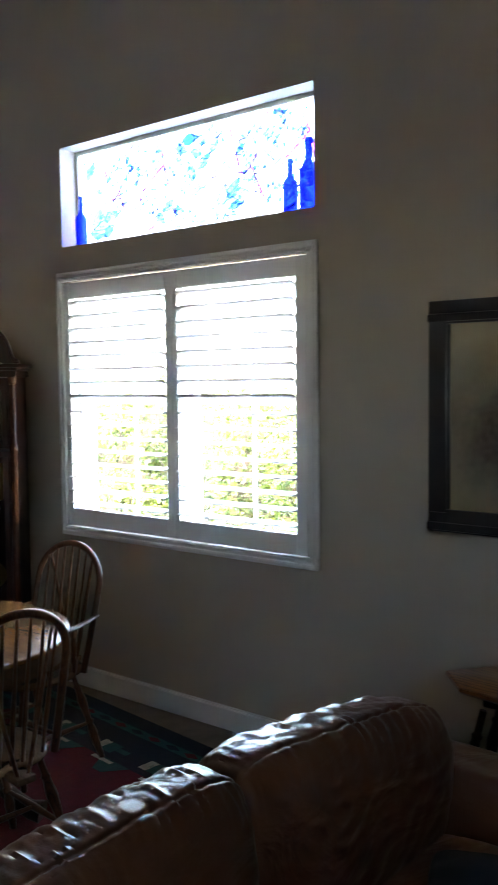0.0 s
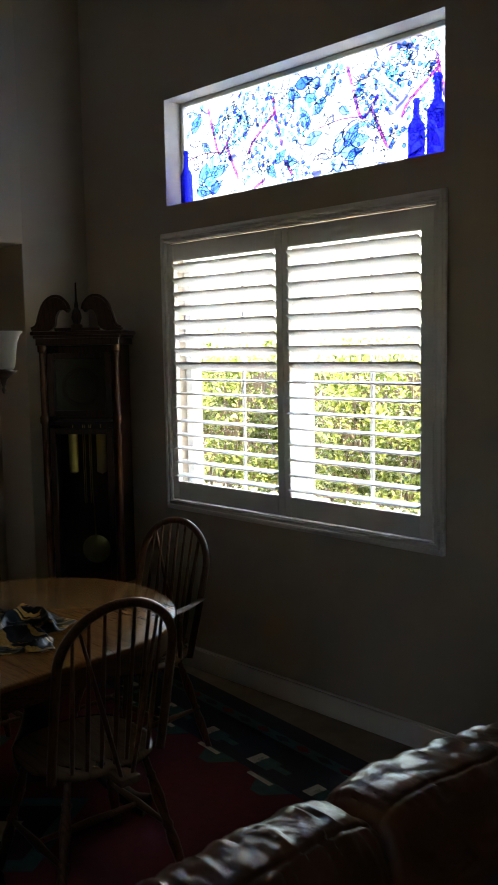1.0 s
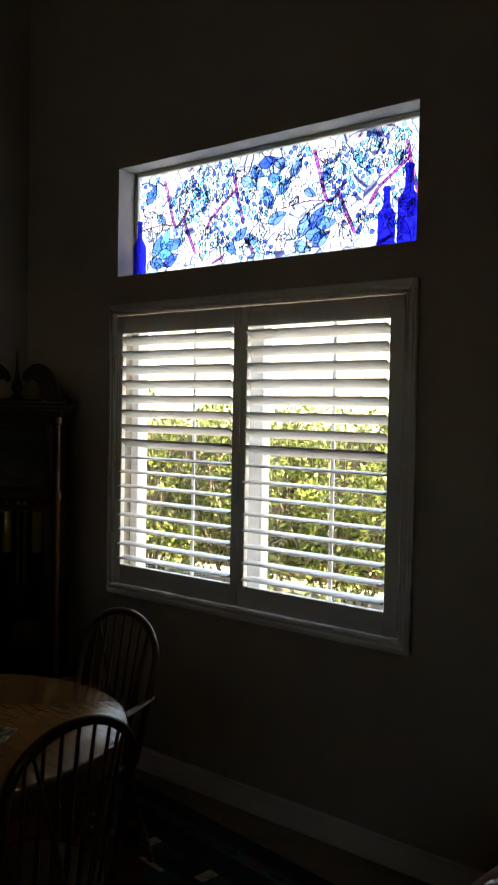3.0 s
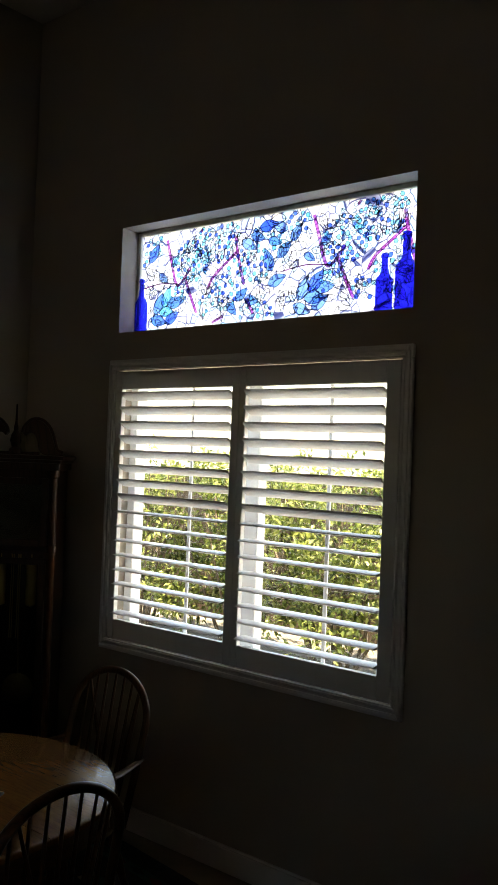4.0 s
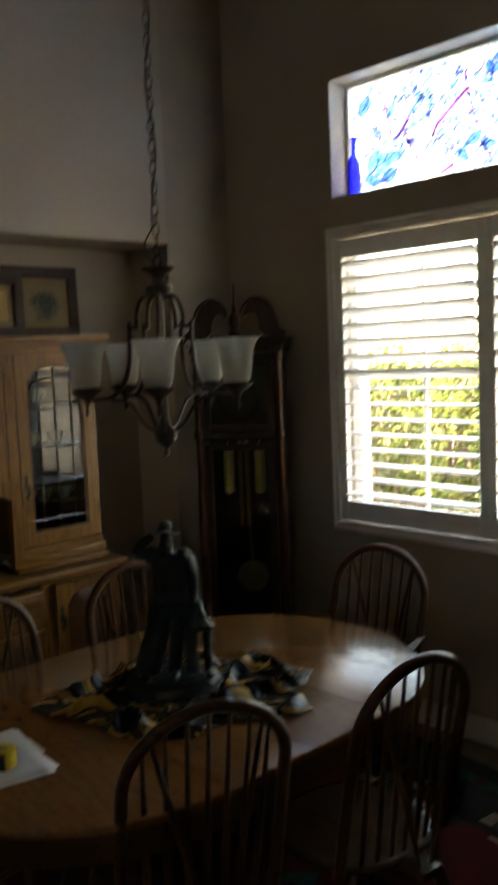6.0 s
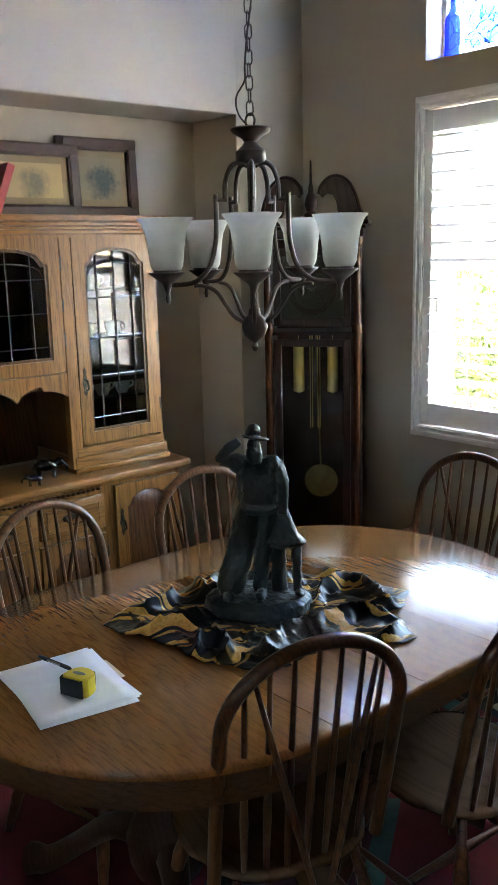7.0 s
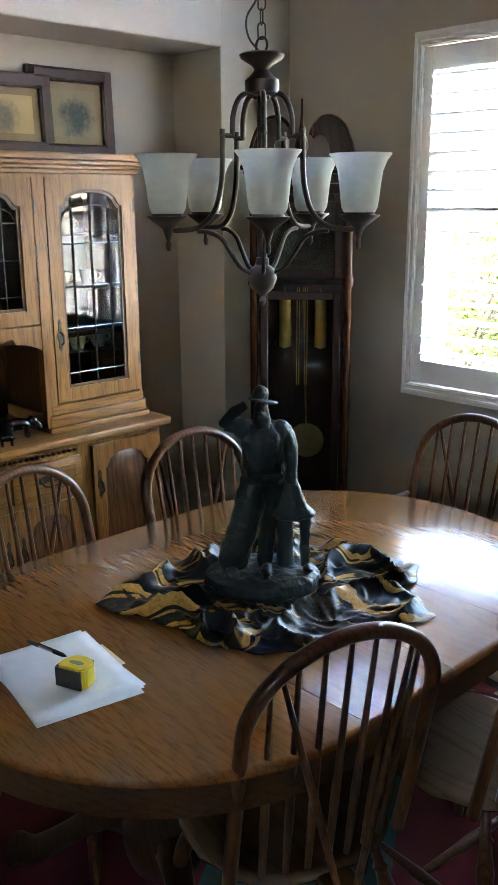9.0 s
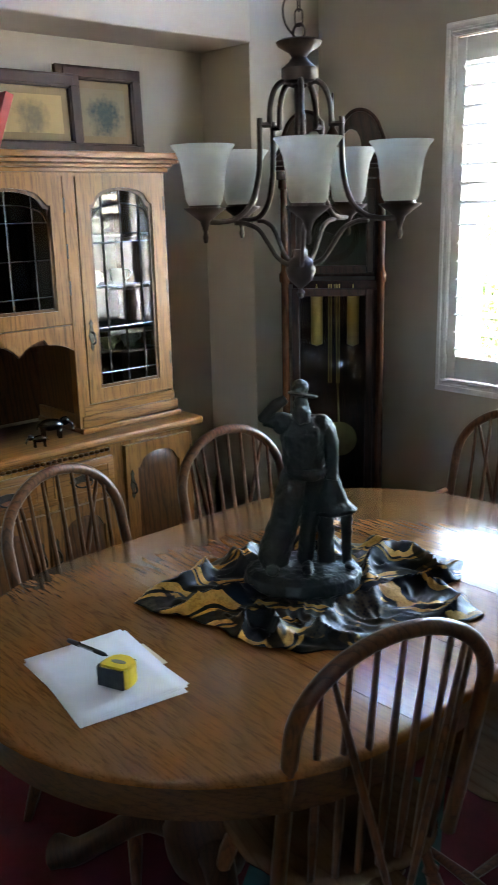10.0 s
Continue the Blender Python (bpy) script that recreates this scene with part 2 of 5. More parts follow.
CHERRY = wood("dark_cherry", (0.011, 0.004, 0.003), (0.030, 0.010, 0.006), (1.0, 1.0, 0.10), 9, 0.42, spec=0.2)
CHERRY_LIGHT = wood("cherry_column", (0.035, 0.013, 0.007), (0.08, 0.031, 0.015), (1.0, 1.0, 0.10), 12, 0.25)
FRAME_WOOD = mottled("walnut_frame", (0.030, 0.012, 0.006), (0.058, 0.024, 0.011), 14, 0.62, 160, 0.15)
BLACK_WOOD = mottled("black_lacquer", (0.012, 0.012, 0.015), (0.022, 0.02, 0.022), 12, 0.3, 90, 0.05)
IRON = mottled("oiled_bronze", (0.045, 0.034, 0.034), (0.085, 0.062, 0.057), 30, 0.48, 200, 0.1, 0.5)
BRASS = mottled("brass", (0.62, 0.45, 0.15), (0.72, 0.55, 0.22), 20, 0.34, 90, 0.03, 1.0)
# Brass coloured darker for the dimness behind the clock's glass.
SHADED_BRASS = mottled("shaded_brass", (0.20, 0.15, 0.06), (0.30, 0.23, 0.10), 20, 0.4, 90, 0.03, 1.0)
BRONZE = mottled("green_bronze", (0.005, 0.010, 0.010), (0.014, 0.022, 0.021), 25, 0.40, 90, 0.8, 0.2, rough2=0.6)
STEEL = mottled("lead_came", (0.30, 0.31, 0.32), (0.42, 0.43, 0.44), 60, 0.25, 120, 0.05, 1.0)
ANTIQUE = mottled("antique_brass_pull", (0.018, 0.014, 0.010), (0.05, 0.038, 0.024), 60, 0.45, 200, 0.2, 0.6)
SILVER = mottled("silver", (0.04, 0.04, 0.042), (0.12, 0.12, 0.12), 60, 0.26, 120, 0.2, 1.0)
PAPER = mottled("white_paper", (0.76, 0.77, 0.79), (0.82, 0.83, 0.85), 20, 0.7, 300, 0.05)
CREAM = mottled("cream_paper", (0.68, 0.58, 0.38), (0.74, 0.64, 0.45), 15, 0.7, 300, 0.05)
GLASS = clear_glass("window_glass", (0.97, 0.98, 0.98), 0.03)
CABINET_GLASS = clear_glass("cabinet_glass", (0.62, 0.65, 0.63), 0.027, 0.012, 16)
DARK_GLASS = clear_glass("clock_glass", (0.85, 0.87, 0.85), 0.03)

# ---- the room ----
WX, NX = -5.68, -6.0          # west wall's face, back of its niche
WY = 4.01                     # window wall's face
EX, SY, TOP = 2.2, -3.2, 4.15
NICHE_Y0, NICHE_Y1, NICHE_Z = 1.32, 3.59, 2.245
SH = (-4.955, -3.35, 0.885, 2.205)      # shuttered window's opening
TR = (-4.967, -3.324, 2.396, 2.919)     # upper window's opening
OUT = 0.14                              # outer walls' thickness


def wall_with_openings(name, length0, length1, openings, place, label):
    """A wall as upright slabs between openings (u0, u1, z0, z1), which are listed column by column."""
    bm = bmesh.new()
    cuts = sorted({length0, length1, *(u for o in openings for u in o[:2])})
    for u0, u1 in zip(cuts, cuts[1:]):
        z = 0.0
        for o in sorted((o for o in openings if o[0] <= u0 and o[1] >= u1), key=lambda o: o[2]):
            if o[2] > z:
                box(bm, *place(u0, u1), z, o[2])
            z = o[3]
        if z < TOP:
            box(bm, *place(u0, u1), z, TOP)
    bmesh.ops.remove_doubles(bm, verts=bm.verts[:], dist=0.0005)
    return structure(name, bm, WALL, label)


wall_with_openings("wall_north", NX - 0.15, EX + 0.15, [SH, TR], lambda u0, u1: (u0, u1, WY, WY + OUT), "taupe painted wall with a shuttered window and a window above")
# Out of view; its small high opening is added to let in fill daylight.
wall_with_openings("wall_south", NX - 0.15, EX + 0.15, [(-1.3, -0.5, 1.98, 2.6)], lambda u0, u1: (u0, u1, SY - OUT, SY), "unseen taupe painted wall")
wall_with_openings("wall_east", SY, WY, [], lambda u0, u1: (EX, EX + 0.15, u0, u1), "unseen taupe painted wall")
bm = bmesh.new()
box(bm, NX, WX, NICHE_Y1, WY, 0, TOP, 0.012, 2)
box(bm, NX, WX, SY, NICHE_Y0, 0, TOP, 0.012, 2)
box(bm, NX, WX, NICHE_Y0 - 0.012, NICHE_Y1 + 0.012, NICHE_Z, TOP, 0.006, 1)
box(bm, NX - 0.15, NX, SY, WY, 0, TOP)
structure("wall_west", bm, WALL, "taupe painted wall with a tall recessed niche")
structure("floor", box(bmesh.new(), NX - 0.15, EX + 0.15, SY - OUT, WY + OUT, -0.2, 0), CARPET, "tan carpeted floor")
structure("ceiling", box(bmesh.new(), NX - 0.15, EX + 0.15, SY - OUT, WY + OUT, TOP, TOP + 0.15), CEIL, "off-white painted ceiling")


def baseboard(x0, x1):
    bm = bmesh.new()
    box(bm, x0, x1, WY - 0.014, WY - 0.0005, 0, 0.103, 0.003)
    box(bm, x0, x1, WY - 0.009, WY - 0.0005, 0.1035, 0.115, 0.003)
    return structure("baseboard", bm, TRIM, "white painted baseboard along the window wall")


baseboard(WX + 0.001, EX)


# ---- shuttered window ----
def shutter_trim(x0, x1, z0, z1, parent):
    """Moulded trim round the opening, four lengths with mitred-looking steps."""
    for u0, u1, v0, v1 in ((x0, x1, z1 - 0.05, z1), (x0, x1, z0, z0 + 0.05), (x0, x0 + 0.045, z0 + 0.05, z1 - 0.05), (x1 - 0.045, x1, z0 + 0.05, z1 - 0.05)):
        bm = bmesh.new()
        box(bm, u0, u1, WY - 0.022, WY - 0.0005, v0, v1, 0.004, 2)
        if u1 - u0 > v1 - v0:
            s = 1 if v0 < 1.5 else -1
            c = v0 if s > 0 else v1
            box(bm, u0 + 0.012, u1 - 0.012, WY - 0.031, WY - 0.02, min(c + s * 0.008, c + s * 0.026), max(c + s * 0.008, c + s * 0.026), 0.004, 2)
            box(bm, u0 + 0.026, u1 - 0.026, WY - 0.027, WY - 0.02, min(c + s * 0.033, c + s * 0.046), max(c + s * 0.033, c + s * 0.046), 0.003)
        else:
            s = 1 if u0 < -4 else -1
            c = u0 if s > 0 else u1
            box(bm, min(c + s * 0.008, c + s * 0.022), max(c + s * 0.008, c + s * 0.022), WY - 0.031, WY - 0.02, v0 - 0.024, v1 + 0.024, 0.004, 2)
            box(bm, min(c + s * 0.03, c + s * 0.041), max(c + s * 0.03, c + s * 0.041), WY - 0.027, WY - 0.02, v0 - 0.004, v1 + 0.004, 0.003)
        part("trim_board", bm, SHUT, parent)


def louvre_mesh(length):
    bm = bmesh.new()
    outline = [(0.038 * math.cos(k * math.pi / 6), 0.0055 * math.sin(k * math.pi / 6)) for k in range(12)]
    prism(bm, outline, Matrix(((0, 0, 1, 0), (1, 0, 0, 0), (0, 1, 0, 0), (0, 0, 0, 1))), length)
    return mesh_of("louvre", bm, SHUT, 60)


def shutter_panel(name, x0, x1, lx0, lx1, parent, hinge_x):
    y0, y1 = WY - 0.016, WY + 0.012
    z0, z1 = SH[2] + 0.006, SH[3] - 0.006
    panel = part(name, box(bmesh.new(), x0, lx0, y0, y1, z0, z1, 0.003), SHUT, parent)
    part("stile", box(bmesh.new(), lx1, x1, y0, y1, z0, z1, 0.003), SHUT, panel)
    part("top_rail", box(bmesh.new(), lx0, lx1, y0 + 0.001, y1 - 0.001, 2.112, z1, 0.002), SHUT, panel)
    part("bottom_rail", box(bmesh.new(), lx0, lx1, y0 + 0.001, y1 - 0.001, z0, 0.985, 0.002), SHUT, panel)
    me = louvre_mesh(lx1 - lx0 - 0.004)
    pitch = (2.112 - 0.985) / 16
    for k in range(16):
        z = 0.985 + pitch * (k + 0.5)
        tilt = random.uniform(-1.2, 1.2) + (4.0 if k < 8 else -32.0)
        ob = part("louvre", me, SHUT, panel)
        ob.matrix_basis = pose(lx0 + 0.002, WY - 0.003, z, tilt, 0, 0)
    for z in (1.02, 1.55, 2.08):
        bm = bmesh.new()
        lathe(bm, [(0, -0.03), (0.0045, -0.03), (0.0045, 0.03), (0, 0.03)], 8, Matrix.Translation((hinge_x, WY - 0.026, z)))
        box(bm, hinge_x - 0.013, hinge_x + 0.013, WY - 0.0235, WY - 0.0222, z - 0.028, z + 0.028)
        part("hinge", bm, SHUT, panel)
    return panel


shutter = thing("plantation_shutter", "white painted plantation shutters with open louvres in the window", "shutter")
shutter_trim(-5.0, -3.304, 0.835, 2.257, shutter)
shutter_panel("shutter_panel", -4.951, -4.159, -4.907, -4.198, shutter, -4.953)
part("astragal", box(bmesh.new(), -4.164, -4.150, WY - 0.021, WY - 0.0165, SH[2] + 0.008, SH[3] - 0.008, 0.002), SHUT, shutter)
shutter_panel("shutter_panel", -4.155, -3.356, -4.118, -3.418, shutter, -3.352)


def pane_frame(bm, x0, x1, z0, z1, w, y0, y1, bev=0.004):
    box(bm, x0, x0 + w, y0, y1, z0, z1, bev)
    box(bm, x1 - w, x1, y0, y1, z0, z1, bev)
    box(bm, x0 + w, x1 - w, y0 + 0.001, y1 - 0.001, z0, z0 + w, bev)
    box(bm, x0 + w, x1 - w, y0 + 0.001, y1 - 0.001, z1 - w, z1, bev)
    return bm


window = thing("window_1", "white vinyl window with glazing bars behind shutters", "window", kind="structure")
part("window_frame", pane_frame(bmesh.new(), SH[0] + 0.001, SH[1] - 0.001, SH[2] + 0.001, SH[3] - 0.001, 0.05, WY + 0.09, WY + 0.16), VINYL, window)
part("mullion", box(bmesh.new(), -4.20, -4.115, WY + 0.095, WY + 0.155, SH[2] + 0.05, SH[3] - 0.05, 0.005), VINYL, window)
for u0, u1 in ((-4.90, -4.205), (-4.11, -3.405)):
    c = (u0 + u1) / 2
    part("glazing_bar", box(bmesh.new(), c - 0.009, c + 0.009, WY + 0.118, WY + 0.128, SH[2] + 0.052, SH[3] - 0.052, 0.002), VINYL, window)
    part("glazing_bar", box(bmesh.new(), u0, u1, WY + 0.119, WY + 0.127, 1.552, 1.57, 0.002), VINYL, window)
    pane = part("pane", box(bmesh.new(), u0 - 0.003, u1 + 0.003, WY + 0.132, WY + 0.136, SH[2] + 0.05, SH[3] - 0.05), GLASS, window)
    pane.visible_shadow = False

# ---- upper window with leaf-pattern film ----
upper = thing("window_2", "upper window covered with blue floral leaded-look film", "window", kind="structure")
FY = WY + 0.118
part("window_frame", pane_frame(bmesh.new(), TR[0] + 0.001, TR[1] - 0.001, TR[2] + 0.001, TR[3] - 0.001, 0.022, FY - 0.012, FY + 0.02, 0.003), TRIM, upper)
FILM, nodes, links, sockets = sheer("white_film", (0.95, 0.97, 1.0), 0.0, 0.3, 0.02)
vec = coords(nodes, links)
warp = nodes.new("ShaderNodeVectorMath")
warp.operation = "MULTIPLY_ADD"
wob = nodes.new("ShaderNodeTexNoise")
wob.inputs["Scale"].default_value = 9
links.new(vec, wob.inputs["Vector"])
links.new(wob.outputs["Color"], warp.inputs[0])
warp.inputs[1].default_value = (0.06, 0.0, 0.06)
links.new(vec, warp.inputs[2])
cell = nodes.new("ShaderNodeTexVoronoi")
cell.feature = "DISTANCE_TO_EDGE"
cell.inputs["Scale"].default_value = 17
links.new(warp.outputs[0], cell.inputs["Vector"])
hue = nodes.new("ShaderNodeTexVoronoi")
hue.inputs["Scale"].default_value = 17
links.new(warp.outputs[0], hue.inputs["Vector"])
sep = nodes.new("ShaderNodeSeparateColor")
links.new(hue.outputs["Color"], sep.inputs[0])
tint = ramp(nodes, links, sep.outputs[0], [(0.0, (0.97, 0.98, 1.0)), (0.72, (0.93, 0.96, 1.0)), (0.86, (0.66, 0.86, 0.98)), (1.0, (0.80, 0.84, 0.99))])
line = ramp(nodes, links, cell.outputs["Distance"], [(0.018, (0.10, 0.12, 0.30)), (0.044, (1, 1, 1))])
col = mixed(nodes, links, 1.0, tint, line, "MULTIPLY")
for s in sockets:
    links.new(col, s)
part("film", box(bmesh.new(), TR[0] + 0.02, TR[1] - 0.02, FY + 0.004, FY + 0.006, TR[2] + 0.02, TR[3] - 0.02), FILM, upper, "white leaded-look window film")


def stain(name, colour):
    m, nodes, links, sockets = sheer(name, colour, 1.0, 0.3, 0.015)
    rnd = nodes.new("ShaderNodeObjectInfo").outputs["Random"]
    isl = nodes.new("ShaderNodeNewGeometry").outputs["Random Per Island"]
    add = nodes.new("ShaderNodeMath")
    add.operation = "FRACT"
    plus = nodes.new("ShaderNodeMath")
    plus.operation = "ADD"
    links.new(rnd, plus.inputs[0])
    links.new(isl, plus.inputs[1])
    links.new(plus.outputs[0], add.inputs[0])
    pale = tuple(c + (1 - c) * 0.45 for c in colour)
    streak = noise_tex(nodes, links, coords(nodes, links, (1, 1, 1)), 30, 3)
    c1 = ramp(nodes, links, add.outputs[0], [(0.0, colour), (0.6, tuple(c * 0.8 + 0.2 * p for c, p in zip(colour, pale))), (1.0, pale)])
    c2 = mixed(nodes, links, streak, c1, pale, "MIX")
    c3 = mixed(nodes, links, 0.35, c1, c2)
    for s in sockets:
        links.new(c3, s)
    return m


SLATE, AZURE, CYAN, PALE = stain("slate_blue_film", (0.24, 0.50, 0.86)), stain("deep_blue_film", (0.05, 0.28, 0.90)), stain("cyan_film", (0.28, 0.78, 0.96)), stain("ice_blue_film", (0.66, 0.90, 0.98))
PINK, LINE = stain("mauve_film", (0.64, 0.25, 0.66)), stain("film_outline", (0.03, 0.04, 0.16))
FM = Matrix(((1, 0, 0, TR[0]), (0, 0, -1, FY + 0.002), (0, 1, 0, TR[2]), (0, 0, 0, 1)))     # (along, up, towards the room)
FW, FH = TR[1] - TR[0], TR[3] - TR[2]
M0, M1 = 0.024, 0.024


def inside(u, v, r):
    return M0 + r < u < FW - M0 - r and M1 + r < v < FH - M1 - r


def leaf_outline(u, v, length, wide, way, n=7, bend=0.0):
    c, s = math.cos(way), math.sin(way)
    side = [(k / n, math.sin(math.pi * (k / n) ** 0.8) * wide) for k in range(n + 1)]
    loop = side + [(t, -w) for t, w in side[-2:0:-1]]
    return [(u + (t * length) * c - (w + bend * t * (1 - t)) * s, v + (t * length) * s + (w + bend * t * (1 - t)) * c) for t, w in loop]


def stroke(bm, pts, wide, w0, depth=0.0006):
    for (u0, v0), (u1, v1) in zip(pts, pts[1:]):
        d = Vector((u1 - u0, v1 - v0))
        if d.length < 1e-5:
            continue
        d.normalize()
        q = Vector((-d.y, d.x)) * wide / 2
        d = d * wide * 0.25
        quad = [(u0 - d.x + q.x, v0 - d.y + q.y), (u0 - d.x - q.x, v0 - d.y - q.y), (u1 + d.x - q.x, v1 + d.y - q.y), (u1 + d.x + q.x, v1 + d.y + q.y)]
        if all(inside(a, b, -0.001) for a, b in quad):
            prism(bm, quad, FM @ Matrix.Translation((0, 0, w0)), depth)


lines = bmesh.new()
rnd = random.Random(5)
PERIOD = 0.885
# one repeat of the print: twigs, leaf sprays (u, v, direction, leaves, length), flower heads (u, v, radius, pieces)
TWIGS = (((0.14, 0.46), (0.17, 0.36), (0.21, 0.24), (0.25, 0.25), (0.30, 0.31)), ((0.21, 0.24), (0.10, 0.25), (-0.03, 0.235)), ((0.27, 0.26), (0.31, 0.17), (0.35, 0.09)),
         ((0.42, 0.20), (0.45, 0.25), (0.53, 0.31), (0.60, 0.36)), ((0.585, 0.42), (0.60, 0.34), (0.64, 0.20)), ((0.66, 0.13), (0.70, 0.06)), ((0.36, 0.475), (0.39, 0.505)), ((0.44, 0.03), (0.52, 0.06)))
SPRAYS = ((0.62, 0.40, 0.4, 5, 0.075), (0.70, 0.45, -0.7, 2, 0.065), (0.02, 0.36, 1.9, 3, 0.08), (0.04, 0.08, 0.5, 5, 0.085), (0.10, 0.06, -0.2, 4, 0.08), (0.78, 0.18, 1.2, 3, 0.085), (0.09, 0.30, 0.3, 2, 0.06), (0.54, 0.12, 0.1, 3, 0.07))
HEADS = ((0.47, 0.43, 0.115, 75), (0.31, 0.34, 0.10, 60), (0.25, 0.20, 0.045, 14), (0.70, 0.28, 0.09, 36), (0.52, 0.17, 0.08, 30), (0.72, 0.06, 0.085, 34), (0.06, 0.44, 0.05, 12), (0.40, 0.12, 0.05, 10), (0.60, 0.30, 0.06, 12), (0.84, 0.38, 0.05, 8), (0.17, 0.13, 0.05, 8))
petals = {id(m): (m, bmesh.new()) for m in (AZURE, CYAN, PALE, SLATE)}
leaf_count = 0
for rep in (-1, 0, 1):
    off = 0.06 + rep * PERIOD
    for k, twig in enumerate(TWIGS):
        pts = [(u + off, v) for u, v in twig]
        fine = [tuple(p)[:2] for p in smooth_path([(u, v, 0) for u, v in pts], 5)]
        bm = bmesh.new()
        stroke(bm, fine, 0.006 if k == 1 else 0.015, 0.0006)
        if bm.verts:
            part("twig", bm, PINK, upper)
        else:
            bm.free()
        for s in (-1, 1):
            stroke(lines, [(u + s * (0.003 if k == 1 else 0.008), v + s * 0.001) for u, v in fine], 0.0018, 0.0022)
    for u, v, way, count, length in SPRAYS:
        stalk = []
        for j in range(count):
            f = j / max(1, count - 1)
            bu, bv = u + off + math.cos(way) * f * length * 1.5, v + math.sin(way) * f * length * 1.5
            stalk.append((bu, bv))
            turn = way + (0.85 if j % 2 else -0.85) * (1 - 0.5 * f) + rnd.uniform(-0.15, 0.15)
            L = length * rnd.uniform(1.15, 1.45)
            loop = leaf_outline(bu, bv, L, L * 0.25, turn, bend=rnd.uniform(-0.1, 0.1) * L)
            if all(inside(a, b, 0.0) for a, b in loop):
                bm = bmesh.new()
                prism(bm, loop, FM @ Matrix.Translation((0, 0, 0.0012)), 0.0006)
                part("leaf", bm, SLATE if rnd.random() < 0.75 else (AZURE if rnd.random() < 0.5 else CYAN), upper)
                leaf_count += 1
                stroke(lines, loop + loop[:1], 0.0029, 0.0022)
                stroke(lines, [loop[0], loop[7]], 0.0016, 0.0022)
        stroke(lines, stalk, 0.0022, 0.0022)
    for u, v, rad, count in HEADS:
        spots = []
        tries = 0
        while len(spots) < count and tries < 2600:
            tries += 1
            r, th = rad * math.sqrt(rnd.random()), rnd.uniform(0, 2 * math.pi)
            p = (u + off + r * math.cos(th) * 1.15, v + r * math.sin(th))
            if all(math.hypot(p[0] - q[0], p[1] - q[1]) > 0.0205 for q in spots):
                spots.append(p)
        tone = rnd.random()
        for p in spots:
            size = rnd.uniform(0.0105, 0.0125)
            if not inside(*p, size):
                continue
            n = rnd.choice((5, 6, 7))
            ph = rnd.uniform(0, 6)
            loop = [(p[0] + size * rnd.uniform(0.8, 1.15) * math.cos(ph + 2 * math.pi * j / n), p[1] + size * rnd.uniform(0.8, 1.15) * math.sin(ph + 2 * math.pi * j / n)) for j in range(n)]
            m = rnd.choices((AZURE, CYAN, PALE, SLATE), (0.30, 0.38, 0.26, 0.06) if tone < 0.6 else (0.12, 0.40, 0.46, 0.02))[0]
            prism(petals[id(m)][1], loop, FM @ Matrix.Translation((0, 0, 0.0012)), 0.0006)
            stroke(lines, loop + loop[:1], 0.0024, 0.0022)
for m, bm in petals.values():
    tagged(part("petals", bm, m, upper), kind="stuff")
for k in range(150):
    u, v, way, L = rnd.uniform(0.05, FW - 0.05), rnd.uniform(0.04, FH - 0.04), rnd.uniform(0, 6.28), rnd.uniform(0.05, 0.10)
    loop = leaf_outline(u, v, L, L * 0.24, way, bend=rnd.uniform(-0.2, 0.2) * L)
    stroke(lines, loop + loop[:1], 0.0032, 0.0022)
    stroke(lines, [loop[0], loop[7]], 0.002, 0.0022)
tagged(part("outline", lines, LINE, upper), kind="stuff")


# ---- blue bottles on its sill ----
BLUE, nodes, links, sockets = sheer("cobalt_glass", (0.025, 0.11, 0.82), 0.9, 0.08, 0.06)


def bottle(x, y, high, wide, label):
    ob = thing("glass_bottle", label, "bottle", Matrix.Translation((x, y, TR[2] + 0.0005)), "blue bottles")
    r = wide / 2
    body = [(0, 0.004), (r * 0.8, 0), (r, 0.006), (r, high * 0.52), (r * 0.96, high * 0.57), (r * 0.62, high * 0.64), (r * 0.40, high * 0.70), (r * 0.36, high * 0.90), (r * 0.36, high * 0.935)]
    part("body", lathe(bmesh.new(), body, 24), BLUE, ob, angle=60)
    part("lip", lathe(bmesh.new(), [(r * 0.34, high * 0.936), (r * 0.46, high * 0.94), (r * 0.48, high * 0.965), (r * 0.42, high * 0.975), (r * 0.40, high), (0, high)], 20), BLUE, ob, angle=60)


bottle(-4.892, WY + 0.075, 0.272, 0.062, "slim cobalt blue glass bottle on the window sill")
bottle(-3.487, WY + 0.055, 0.235, 0.068, "short cobalt blue glass bottle on the window sill")
bottle(-3.398, WY + 0.07, 0.315, 0.085, "tall cobalt blue glass bottle on the window sill")

# ---- dining table ----
TX, TR0, TR1, TRAD, TZ = -4.198, 2.09, 2.645, 0.553, 0.72


def stadium(rad, y0, y1, n=28):
    """Half-round ends about y0 and y1, joined by straight sides."""
    far = [(rad * math.cos(math.pi * k / n), y1 + rad * math.sin(math.pi * k / n)) for k in range(n + 1)]
    near = [(-rad * math.cos(math.pi * k / n), y0 - rad * math.sin(math.pi * k / n)) for k in range(n + 1)]
    return far + near


def stacked(bm, rings):
    """A closed solid through outlines of equal length, each with its height."""
    rows = [[bm.verts.new((u, v, z)) for u, v in loop] for loop, z in rings]
    n = len(rows[0])
    for p, q in zip(rows, rows[1:]):
        for k in range(n):
            bm.faces.new((p[k], p[(k + 1) % n], q[(k + 1) % n], q[k]))
    bm.faces.new(rows[0][::-1])
    bm.faces.new(rows[-1])
    return bm


